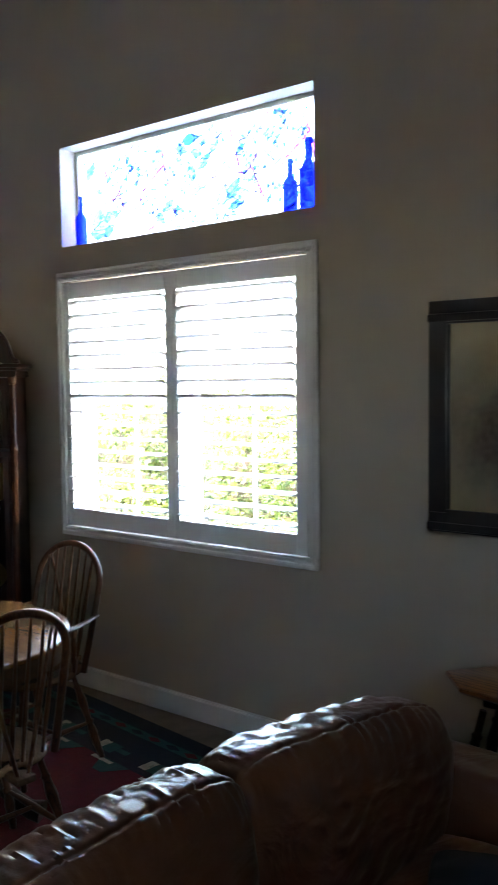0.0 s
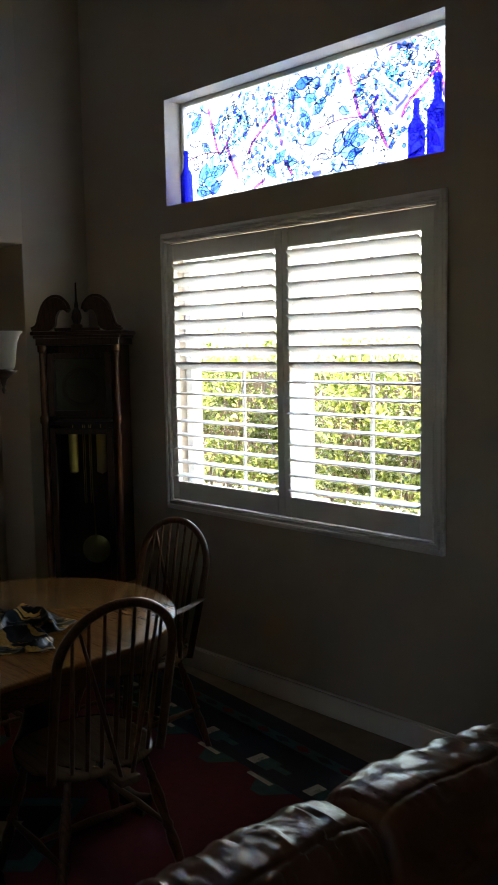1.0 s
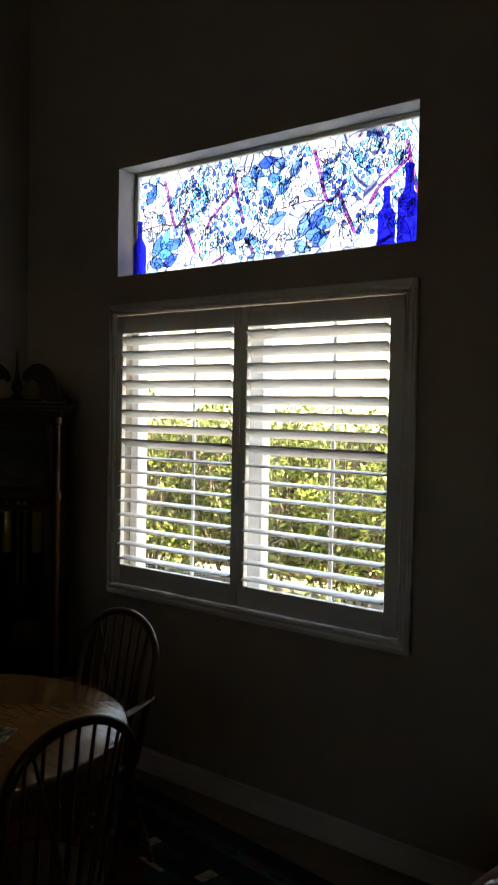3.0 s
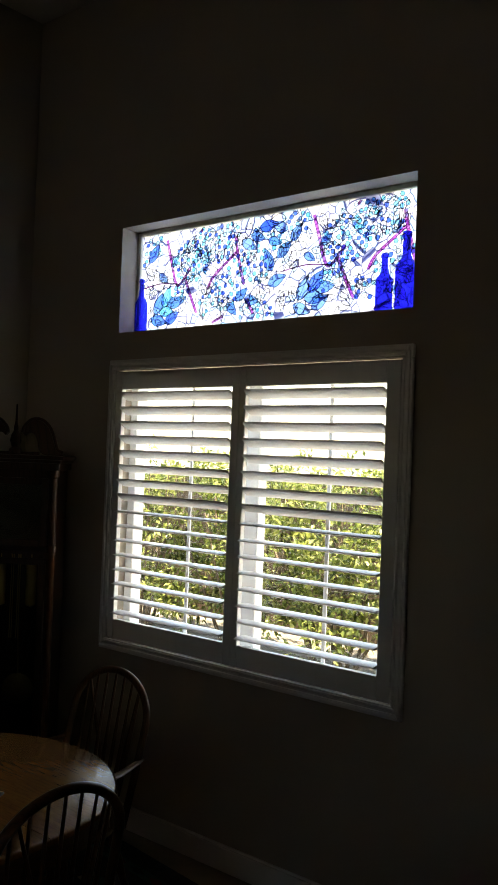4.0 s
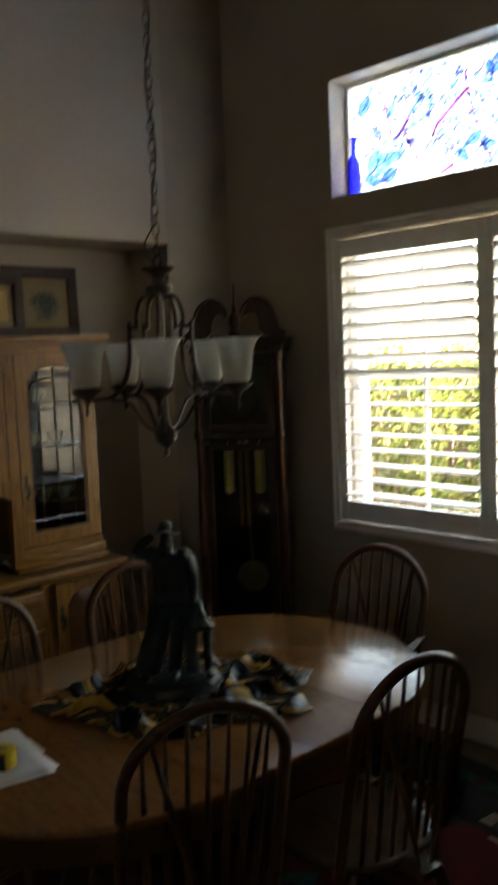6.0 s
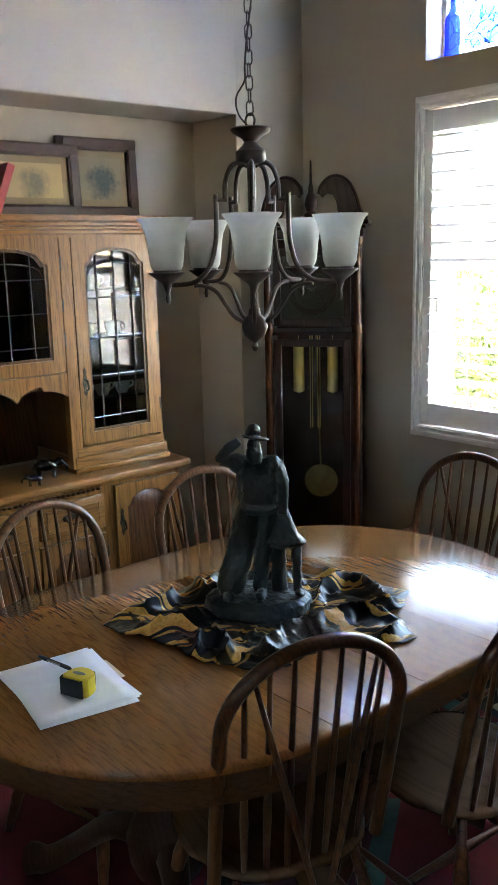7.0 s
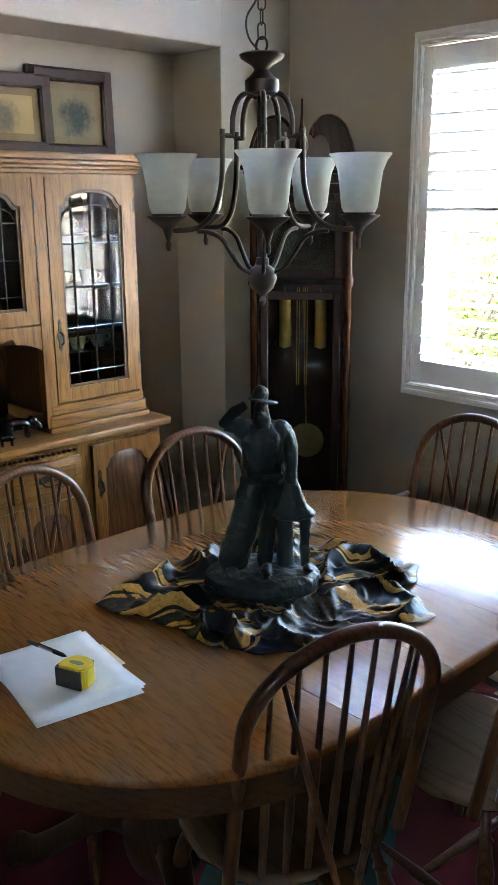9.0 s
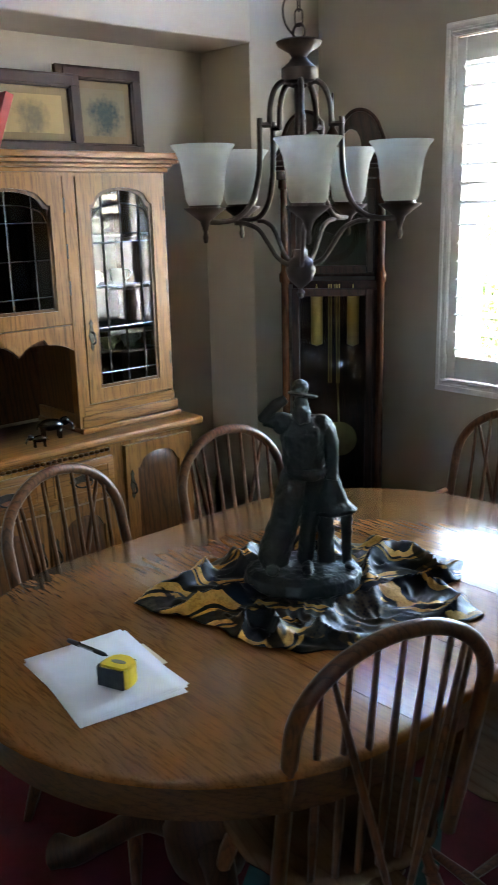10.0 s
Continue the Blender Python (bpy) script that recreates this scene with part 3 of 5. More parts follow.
table = thing("dining_table", "oval medium-brown oak dining table with one leaf in", "table", Matrix.Translation((TX, 0, 0)))
half = 28


def end_piece(y, sign):
    def arc(rad):
        return [(rad * math.cos(math.pi * k / half) * sign, y + sign * rad * math.sin(math.pi * k / half)) for k in range(half + 1)]
    bm = bmesh.new()
    stacked(bm, [(arc(TRAD - 0.012), TZ - 0.026), (arc(TRAD), TZ - 0.019), (arc(TRAD), TZ - 0.008), (arc(TRAD - 0.003), TZ - 0.003), (arc(TRAD - 0.010), TZ)])
    part("table_end", bm, TABLE_OAK, table)
    bm = bmesh.new()
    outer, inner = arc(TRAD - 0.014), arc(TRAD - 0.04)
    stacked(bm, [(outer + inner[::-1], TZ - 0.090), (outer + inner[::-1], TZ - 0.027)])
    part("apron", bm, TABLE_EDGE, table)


end_piece(TR1, 1)
end_piece(TR0, -1)
mid = (TR0 + TR1) / 2
for y0, y1 in ((TR0 + 0.0012, mid - 0.0006), (mid + 0.0006, TR1 - 0.0012)):
    bm = bmesh.new()
    loops = []
    for inset, z in ((0.012, TZ - 0.026), (0.0, TZ - 0.019), (0.0, TZ - 0.008), (0.003, TZ - 0.003), (0.010, TZ)):
        w = TRAD - inset
        loops.append(([(w, y0), (w, y1), (-w, y1), (-w, y0)], z))
    part("table_leaf", stacked(bm, loops), TABLE_OAK, table)
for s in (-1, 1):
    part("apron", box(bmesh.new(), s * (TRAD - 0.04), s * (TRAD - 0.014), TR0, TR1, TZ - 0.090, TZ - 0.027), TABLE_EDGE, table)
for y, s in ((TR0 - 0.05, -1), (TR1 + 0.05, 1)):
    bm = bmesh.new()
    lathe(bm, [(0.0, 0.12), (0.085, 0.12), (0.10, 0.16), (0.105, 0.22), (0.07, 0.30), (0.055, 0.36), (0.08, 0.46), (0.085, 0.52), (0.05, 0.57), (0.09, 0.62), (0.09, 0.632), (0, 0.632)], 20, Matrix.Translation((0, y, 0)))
    part("pedestal", bm, SHADED_PEDESTAL_OAK, table)
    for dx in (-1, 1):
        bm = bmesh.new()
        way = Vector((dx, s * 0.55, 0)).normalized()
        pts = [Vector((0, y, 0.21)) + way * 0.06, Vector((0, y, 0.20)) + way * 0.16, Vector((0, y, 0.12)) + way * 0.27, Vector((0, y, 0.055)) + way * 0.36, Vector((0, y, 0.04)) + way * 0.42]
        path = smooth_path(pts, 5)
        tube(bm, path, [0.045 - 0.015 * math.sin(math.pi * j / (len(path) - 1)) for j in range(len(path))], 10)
        part("foot", bm, SHADED_PEDESTAL_OAK, table)


# ---- Windsor chairs ----
def turned(bm, p, q, thick, thin, segs=10):
    """A turned leg between two points: slender ends, swelling, two scored rings."""
    p, q = Vector(p), Vector(q)
    m = Matrix.Translation(p) @ (q - p).to_track_quat("Z", "Y").to_matrix().to_4x4()
    L = (q - p).length
    prof = [(0.0, 0), (thin, 0), (thick * 0.85, 0.18), (thick, 0.30), (thick * 0.72, 0.40), (thick * 0.95, 0.42), (thick * 0.95, 0.44), (thick * 0.65, 0.46), (thick * 1.05, 0.66), (thick * 0.7, 0.80), (thick * 0.9, 0.82), (thick * 0.6, 0.84), (thin, 1.0), (0, 1.0)]
    return lathe(bm, [(r, t * L) for r, t in prof], segs, m)


def bow_point(a, half_w, base_w, z0, zm, zt, lean):
    """Point of the bent back, a from -1 (one foot) through 0 (crown) to 1."""
    s = abs(a)
    if s < 0.62:
        th = math.pi / 2 * (1 - s / 0.62)
        x, z = half_w * math.cos(th), zm + (zt - zm) * math.sin(th)
    else:
        t = (s - 0.62) / 0.38
        x, z = half_w + (base_w - half_w) * t * t, zm + (z0 - zm) * t
    return Vector((math.copysign(x, a), -0.14 - (z - z0) * lean, z))


def windsor_chair(at, label, arms=False, seed=0):
    rnd = random.Random(seed)
    ob = thing("windsor_chair", label, "chair", at, "chairs round the table")
    sw, sd, sz = (0.235, 0.215, 0.43) if arms else (0.212, 0.200, 0.435)
    bm = bmesh.new()
    n = 40

    def seat_loop(k):
        out = []
        for j in range(n):
            th = 2 * math.pi * j / n
            c, s = math.cos(th), math.sin(th)
            w = sw * (1.0 if s > -0.2 else 0.94)
            out.append((math.copysign(abs(c) ** 0.76, c) * w * k, math.copysign(abs(s) ** 0.76, s) * sd * k + (0.012 if s > 0.5 else 0)))
        return out
    rows = []
    for k, z in ((0.82, sz - 0.036), (0.97, sz - 0.022), (1.0, sz - 0.010), (0.98, sz - 0.002), (0.90, sz), (0.72, sz - 0.008), (0.45, sz - 0.014), (0.2, sz - 0.015)):
        rows.append([bm.verts.new((u, v, z - (0.004 if v < 0 else 0) * (1 - k))) for u, v in seat_loop(k)])
    for p, q in zip(rows, rows[1:]):
        for j in range(n):
            bm.faces.new((p[j], p[(j + 1) % n], q[(j + 1) % n], q[j]))
    bm.faces.new(rows[0][::-1])
    bm.faces.new(rows[-1])
    part("seat", bm, SEAT_WOOD, ob, "worn saddle seat", 60)
    half_w, base_w, zm, zt, lean = (0.210, 0.199, 0.767, 0.935, 0.25) if arms else (0.194, 0.188, 0.775, 0.942, 0.21)
    bm = bmesh.new()
    path = [bow_point(-1 + 2 * j / 56, half_w, base_w, sz - 0.02, zm, zt, lean) for j in range(57)]
    tube(bm, path, 0.0148, 10)
    part("bow", bm, CHAIR_WOOD, ob, "bent wooden bow back", 60)
    for j in range(-3, 4):
        x0 = j * 0.043
        xt = j * 0.050
        lo, hi = 0.0, 0.62
        for _ in range(24):
            m = (lo + hi) / 2
            if bow_point(m, half_w, base_w, sz, zm, zt, lean).x < abs(xt):
                lo = m
            else:
                hi = m
        top = bow_point(math.copysign(lo, xt) if j else 0.0, half_w, base_w, sz, zm, zt, lean)
        foot = Vector((x0, -0.178 + 0.022 * (abs(j) / 3) ** 2, sz - 0.012))
        bm = bmesh.new()
        tube(bm, [foot, foot.lerp(top, 0.3), foot.lerp(top, 0.36), foot.lerp(top, 0.7), top], [0.0062, 0.0092, 0.0085, 0.0062, 0.005], 7)
        part("spindle", bm, CHAIR_WOOD, ob, angle=60)
    bm = bmesh.new()
    box(bm, -0.035, 0.035, -0.275, -0.19, sz - 0.034, sz - 0.008, 0.008, 2)
    part("bobtail", bm, SEAT_WOOD, ob)
    for s in (-1, 1):
        top = bow_point(s * 0.3, half_w, base_w, sz, zm, zt, lean)
        bm = bmesh.new()
        tube(bm, [(s * 0.018, -0.25, sz - 0.015), Vector((s * 0.018, -0.25, sz - 0.015)).lerp(top, 0.4), top], [0.0065, 0.0088, 0.005], 7)
        part("brace", bm, CHAIR_WOOD, ob, angle=60)
    feet = []
    for sx in (-1, 1):
        for sy in (-1, 1):
            p, q = Vector((sx * 0.22, sy * 0.21 - 0.01, 0)), Vector((sx * 0.13, sy * 0.13, sz - 0.02))
            part("leg", turned(bmesh.new(), p, q, 0.019, 0.011), CHAIR_WOOD, ob, angle=60)
            feet.append((p, q))
    mids = []
    for k in (0, 2):
        p, q = feet[k][0].lerp(feet[k][1], 0.42), feet[k + 1][0].lerp(feet[k + 1][1], 0.42)
        bm = bmesh.new()
        tube(bm, [p, p.lerp(q, 0.3), p.lerp(q, 0.5), p.lerp(q, 0.7), q], [0.007, 0.011, 0.014, 0.011, 0.007], 8)
        part("stretcher", bm, CHAIR_WOOD, ob, angle=60)
        mids.append(p.lerp(q, 0.5))
    bm = bmesh.new()
    p, q = mids
    tube(bm, [p, p.lerp(q, 0.3), p.lerp(q, 0.5), p.lerp(q, 0.7), q], [0.008, 0.011, 0.014, 0.011, 0.008], 8)
    part("stretcher", bm, CHAIR_WOOD, ob, angle=60)
    if arms:
        for s in (-1, 1):
            back = bow_point(s * 0.74, half_w, base_w, sz, zm, zt, lean) + Vector((s * 0.006, -0.006, 0.008))
            bm = bmesh.new()
            pts = smooth_path([back + Vector((0, -0.01, -0.02)), back + Vector((s * 0.02, 0.10, -0.035)), back + Vector((s * 0.035, 0.22, -0.04)), back + Vector((s * 0.03, 0.32, -0.045))], 5)
            tube(bm, pts, [0.012 + 0.012 * (j / len(pts)) for j in range(len(pts))], 10, flat=0.5)
            part("arm", bm, CHAIR_WOOD, ob, angle=60)
            for f in (0.5, 0.88):
                top = pts[int(f * (len(pts) - 1))]
                part("arm_post", turned(bmesh.new(), (s * 0.205, top.y - 0.03, sz - 0.012), top, 0.014, 0.008, 8), CHAIR_WOOD, ob, angle=60)
    return ob


CHAIR_LABEL = "brown oak bow-back Windsor chair pushed in at the table"
first = windsor_chair(pose(-3.856, 2.084, 0, 0, 0, 72.6), CHAIR_LABEL)
pulled = copy_thing(first, pose(-3.694, 2.556, 0, 0, 0, 84.1))
pulled["label"] = "brown oak bow-back Windsor chair pulled a little out from the table"
copy_thing(first, pose(-4.572, 2.653, 0, 0, 0, -93.1))
copy_thing(first, pose(-4.583, 2.114, 0, 0, 0, -80.5))
windsor_chair(pose(-4.290, 3.197, 0, 0, 0, 179.5), "brown oak Windsor armchair at the head of the table", True)

# ---- china hutch in the niche ----
hutch = thing("china_hutch", "honey oak china hutch with leaded glass doors", "hutch", Matrix.Translation((0, 0, 0)))
HY0, HY1, HB = 1.735, 3.135, -5.993
LF, UF = -5.585, -5.675       # fronts of the lower and the upper part
HM = Matrix(((0, 0, 1, 0), (1, 0, 0, 0), (0, 1, 0, 0), (0, 0, 0, 1)))   # (along y, up, out of the front)


def arch_loop(y0, y1, z0, z1, rise, n=14, foot=0.14):
    """A rectangle with a swept arch on top; always 2 n + 2 points."""
    pts = [(y0, z0), (y1, z0)]
    for k in range(2 * n):
        t = k / (2 * n - 1)
        u = 1 - 2 * t
        if abs(u) > 1 - foot:
            z = z1 - rise
        else:
            z = z1 - rise + rise * math.sqrt(max(0, 1 - (u / (1 - foot)) ** 2)) ** 0.8
        pts.append((y1 + (y0 - y1) * t, z))
    return pts


def rect_loop(y0, y1, z0, z1, n=14):
    return [(y0, z0), (y1, z0)] + [(y1 + (y0 - y1) * k / (2 * n - 1), z1) for k in range(2 * n)]


def at_front(x):
    return Matrix.Translation((x, 0, 0)) @ HM


def pull(y, z, x, parent, drawer=False):
    bm = bmesh.new()
    if drawer:
        for s in (-1, 1):
            lathe(bm, [(0, 0), (0.012, 0), (0.013, 0.004), (0.006, 0.008), (0, 0.012)], 8, Matrix.Translation((x, y + s * 0.038, z)) @ pose(0, 0, 0, 0, 90, 0))
        prism(bm, [(y - 0.055, z), (y - 0.03, z + 0.014), (y, z + 0.018), (y + 0.03, z + 0.014), (y + 0.055, z), (y + 0.03, z - 0.012), (y, z - 0.008), (y - 0.03, z - 0.012)], at_front(x), 0.003)
        tube(bm, smooth_path([(x + 0.008, y - 0.038, z), (x + 0.022, y - 0.03, z - 0.016), (x + 0.026, y, z - 0.022), (x + 0.022, y + 0.03, z - 0.016), (x + 0.008, y + 0.038, z)], 4), 0.0035, 6)
    else:
        prism(bm, [(y, z - 0.06), (y + 0.008, z - 0.045), (y + 0.005, z - 0.03), (y + 0.013, z), (y + 0.005, z + 0.03), (y + 0.008, z + 0.045), (y, z + 0.06), (y - 0.008, z + 0.045), (y - 0.005, z + 0.03), (y - 0.013, z), (y - 0.005, z - 0.03), (y - 0.008, z - 0.045)], at_front(x), 0.003)
        tube(bm, smooth_path([(x + 0.004, y, z + 0.012), (x + 0.022, y, z + 0.004), (x + 0.026, y, z - 0.022), (x + 0.012, y, z - 0.032)], 4), 0.0045, 6)
    part("pull", bm, ANTIQUE, parent, "antique brass pull")


def hinge(y, z, x, parent):
    part("hinge", box(bmesh.new(), x, x + 0.004, y - 0.005, y + 0.005, z - 0.026, z + 0.026, 0.001), ANTIQUE, parent)


GLINT = random.Random(12)


def glass_door(y0, y1, z0, z1, hinge_side, name, with_pull=True):
    s = 0.052
    rise = 0.06
    bm = bmesh.new()
    loop = arch_loop(y0 + s, y1 - s, z0 + s, z1 - s + 0.012, rise)
    ring_prism(bm, rect_loop(y0, y1, z0, z1), loop, at_front(UF), 0.020)
    door = part(name, bm, OAK, hutch)
    bm = bmesh.new()
    inner = arch_loop(y0 + s + 0.011, y1 - s - 0.011, z0 + s + 0.011, z1 - s + 0.001, rise)
    ring_prism(bm, loop, inner, at_front(UF + 0.004), 0.009)
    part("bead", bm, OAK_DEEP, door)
    bm = bmesh.new()
    ya, yb, za, zb = y0 + s + 0.012, y1 - s - 0.012, z0 + s + 0.012, z1 - s
    x = UF + 0.0085
    w = yb - ya

    def top_at(y, drop):
        u = abs(2 * (y - ya) / w - 1)
        return zb - drop - (rise - rise * math.sqrt(max(0, 1 - u * u)) ** 0.8)
    cols = (0.0, 0.18, 0.5, 0.82, 1.0)
    levels = (0.0, 0.06, 0.30, 0.52, 0.74) if z1 - z0 > 0.6 else (0.0, 0.1, 0.42, 0.74)
    for c0, c1 in zip(cols, cols[1:]):
        for k, f in enumerate(levels):
            u0, u1, v0 = ya + c0 * w, ya + c1 * w, za + f * (zb - za)
            if k + 1 < len(levels):
                v1 = za + levels[k + 1] * (zb - za)
                loop = [(u0, v0), (u1, v0), (u1, v1), (u0, v1)]
            else:
                loop = [(u0, v0), (u1, v0)] + [(u1 + (u0 - u1) * j / 6, top_at(u1 + (u0 - u1) * j / 6, 0.0)) for j in range(7)]
            cu, cv = (u0 + u1) / 2, v0 + 0.06
            piece = part("pane", prism(bmesh.new(), [(u - cu, v - cv) for u, v in loop], HM, 0.003), CABINET_GLASS, door)
            piece.matrix_basis = Matrix.Translation((UF + 0.004, cu, cv)) @ pose(0, 0, 0, 0, GLINT.uniform(-0.5, 0.5), GLINT.uniform(-0.5, 0.5))
    for f in (0.18, 0.5, 0.82):
        part("lead_came", tube(bmesh.new(), [(x, ya + f * w, za), (x, ya + f * w, top_at(ya + f * w, 0.0))], 0.0044, 6), STEEL, door)
    for f in (0.06, 0.30, 0.52, 0.74) if z1 - z0 > 0.6 else (0.1, 0.42, 0.74):
        part("lead_came", tube(bmesh.new(), [(x, ya, za + f * (zb - za)), (x, yb, za + f * (zb - za))], 0.0034, 6), STEEL, door)
    tube(bm, [(x, ya + w * k / 16, top_at(ya + w * k / 16, 0.045)) for k in range(17)], 0.004, 6)
    part("lead_came", bm, STEEL, door, "silver lead came")
    for z in (z0 + 0.13, (z0 + z1) / 2, z1 - 0.10):
        hinge(y1 + 0.004 if hinge_side > 0 else y0 - 0.004, z, UF + 0.016, door)
    if with_pull:
        pull(y0 + 0.024 if hinge_side > 0 else y1 - 0.024, z0 + 0.26, UF + 0.021, door)


def panel_door(y0, y1, z0, z1, hinge_side):
    s = 0.055
    bm = bmesh.new()
    loop = arch_loop(y0 + s, y1 - s, z0 + s, z1 - s + 0.012, 0.055)
    ring_prism(bm, rect_loop(y0, y1, z0, z1), loop, at_front(LF), 0.020)
    door = part("door", bm, OAK, hutch)
    bm = bmesh.new()
    a, b = loop, arch_loop(y0 + s + 0.03, y1 - s - 0.03, z0 + s + 0.03, z1 - s - 0.018, 0.05)
    m = at_front(LF)
    lo = [bm.verts.new(m @ Vector((u, v, 0.004))) for u, v in a]
    hi = [bm.verts.new(m @ Vector((u, v, 0.016))) for u, v in b]
    for k in range(len(lo)):
        j = (k + 1) % len(lo)
        bm.faces.new((lo[k], lo[j], hi[j], hi[k]))
    bm.faces.new(hi)
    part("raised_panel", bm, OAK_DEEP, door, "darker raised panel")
    pull(y0 + 0.026 if hinge_side > 0 else y1 - 0.026, z1 - 0.16, LF + 0.020, door)
    for z in (z0 + 0.08, z1 - 0.08):
        hinge(y1 + 0.004 if hinge_side > 0 else y0 - 0.004, z, LF + 0.016, door)


bm = bmesh.new()
box(bm, HB, LF, HY0, HY1, 0.06, 0.744, 0.004)
box(bm, HB, LF - 0.03, HY0 + 0.02, HY1 - 0.02, 0, 0.0595)
part("base_cabinet", bm, OAK, hutch)
bm = bmesh.new()
box(bm, HB, LF + 0.032, HY0 - 0.03, HY1 + 0.042, 0.7445, 0.778, 0.011, 3)
part("counter", bm, OAK_ACROSS, hutch)
panel_door(2.79, 3.105, 0.10, 0.722, 1)
panel_door(1.765, 2.08, 0.10, 0.722, -1)
panel_door(2.44, 2.735, 0.10, 0.535, 1)
panel_door(2.135, 2.43, 0.10, 0.535, -1)
for y0, y1 in ((2.44, 2.735), (2.135, 2.43)):
    bm = bmesh.new()
    box(bm, LF, LF + 0.02, y0, y1, 0.56, 0.70, 0.005, 2)
    box(bm, LF + 0.0195, LF + 0.023, y0 + 0.03, y1 - 0.03, 0.585, 0.675, 0.003)
    drawer = part("drawer", bm, OAK_ACROSS, hutch)
    pull((y0 + y1) / 2, 0.635, LF + 0.0235, drawer, True)
bm = bmesh.new()
for k in range(26):
    blob(bm, (LF + 0.004, 2.15 + 0.0228 * k, 0.722), (0.010, 0.012, 0.008), segs=8, rings=5)
part("carved_trim", bm, OAK_DEEP, hutch, "row of carved scallops")
t = 0.02
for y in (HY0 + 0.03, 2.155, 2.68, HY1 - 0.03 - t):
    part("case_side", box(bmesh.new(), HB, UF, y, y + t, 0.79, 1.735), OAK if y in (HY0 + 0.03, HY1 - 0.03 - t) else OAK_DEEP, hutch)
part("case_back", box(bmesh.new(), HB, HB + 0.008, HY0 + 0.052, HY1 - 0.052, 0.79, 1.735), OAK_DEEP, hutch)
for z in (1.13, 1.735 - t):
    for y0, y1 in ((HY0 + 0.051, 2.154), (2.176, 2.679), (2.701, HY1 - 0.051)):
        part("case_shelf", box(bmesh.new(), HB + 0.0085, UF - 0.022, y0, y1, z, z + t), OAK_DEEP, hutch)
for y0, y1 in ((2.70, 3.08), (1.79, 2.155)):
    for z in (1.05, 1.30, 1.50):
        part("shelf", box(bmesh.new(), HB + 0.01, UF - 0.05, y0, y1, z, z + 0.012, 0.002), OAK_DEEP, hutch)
bm = bmesh.new()
for y0, y1 in ((HY0 + 0.03, HY0 + 0.045), (2.16, 2.205), (2.655, 2.705), (HY1 - 0.045, HY1 - 0.03)):
    box(bm, UF - 0.02, UF + 0.019, y0, y1, 0.80, 1.735, 0.002)
box(bm, UF - 0.02, UF + 0.0185, HY0 + 0.045, HY1 - 0.045, 1.72, 1.7345)
part("face_frame", bm, OAK, hutch)
bm = bmesh.new()
steps = ((0.0, 1.735, 1.752), (0.012, 1.752, 1.766), (0.028, 1.766, 1.782), (0.044, 1.782, 1.806))
for o, z0, z1 in steps:
    box(bm, HB, UF + 0.022 + o, HY0 + 0.01 - o, HY1 - 0.01 + o, z0 + 0.0003, z1, 0.004, 2)
part("crown", bm, OAK_ACROSS, hutch)
for y0, y1 in ((HY0 + 0.005, 2.2), (2.66, HY1 - 0.005)):
    bm = bmesh.new()
    box(bm, HB, UF + 0.034, y0, y1, 0.7785, 0.800, 0.005, 2)
    box(bm, HB, UF + 0.024, y0 + 0.008, y1 - 0.008, 0.8005, 0.845, 0.004, 2)
    box(bm, UF - 0.01, UF + 0.0195, y0 + 0.02, y1 - 0.02, 0.8455, 0.885, 0.003)
    part("plinth", bm, OAK_ACROSS, hutch)
glass_door(2.708, 3.092, 0.89, 1.722, 1, "door")
glass_door(1.778, 2.158, 0.89, 1.722, -1, "door")
glass_door(2.208, 2.652, 1.20, 1.722, 1, "door", False)
bm = bmesh.new()
n = 30
under = [(2.206 + 0.45 * k / n, 1.10 + 0.055 * abs(math.sin(2 * math.pi * k / n)) ** 0.7 * (1 if 0.25 < k / n < 0.75 else 0.6)) for k in range(n + 1)]
prism(bm, under + [(2.656, 1.196), (2.206, 1.196)], at_front(UF - 0.002), 0.018)
part("valance", bm, OAK, hutch)


def plate(y, z, r, label):
    ob = thing("plate", label, "plate", pose(HB + 0.035, y, z, 0, 78, 0), "dishes in the hutch")
    part("rim", lathe(bmesh.new(), [(0, 0), (r * 0.55, 0), (r * 0.6, 0.004), (r, 0.014), (r, 0.018), (r * 0.6, 0.009), (0, 0.006)], 24, Matrix.Translation((0, 0, 0))), CREAM, ob)


def cup(y, z, x, label, mat):
    ob = thing("cup", label, "cup", Matrix.Translation((x, y, z)), "dishes in the hutch")
    part("bowl", lathe(bmesh.new(), [(0, 0), (0.022, 0), (0.024, 0.006), (0.034, 0.035), (0.036, 0.062), (0.033, 0.062), (0.03, 0.03), (0, 0.01)], 18), mat, ob)
    bm = bmesh.new()
    tube(bm, smooth_path([(0, 0.033, 0.05), (0, 0.052, 0.048), (0, 0.054, 0.03), (0, 0.03, 0.018)], 4), 0.004, 6)
    part("handle", bm, mat, ob)


for k, (y, z) in enumerate(((2.80, 1.062), (2.90, 1.062), (3.0, 1.062), (2.84, 1.312), (2.97, 1.312), (2.88, 1.512))):
    cup(y, z + 0.0005, -5.80, "pale china cup standing on a hutch shelf", CREAM if k % 2 else PAPER)


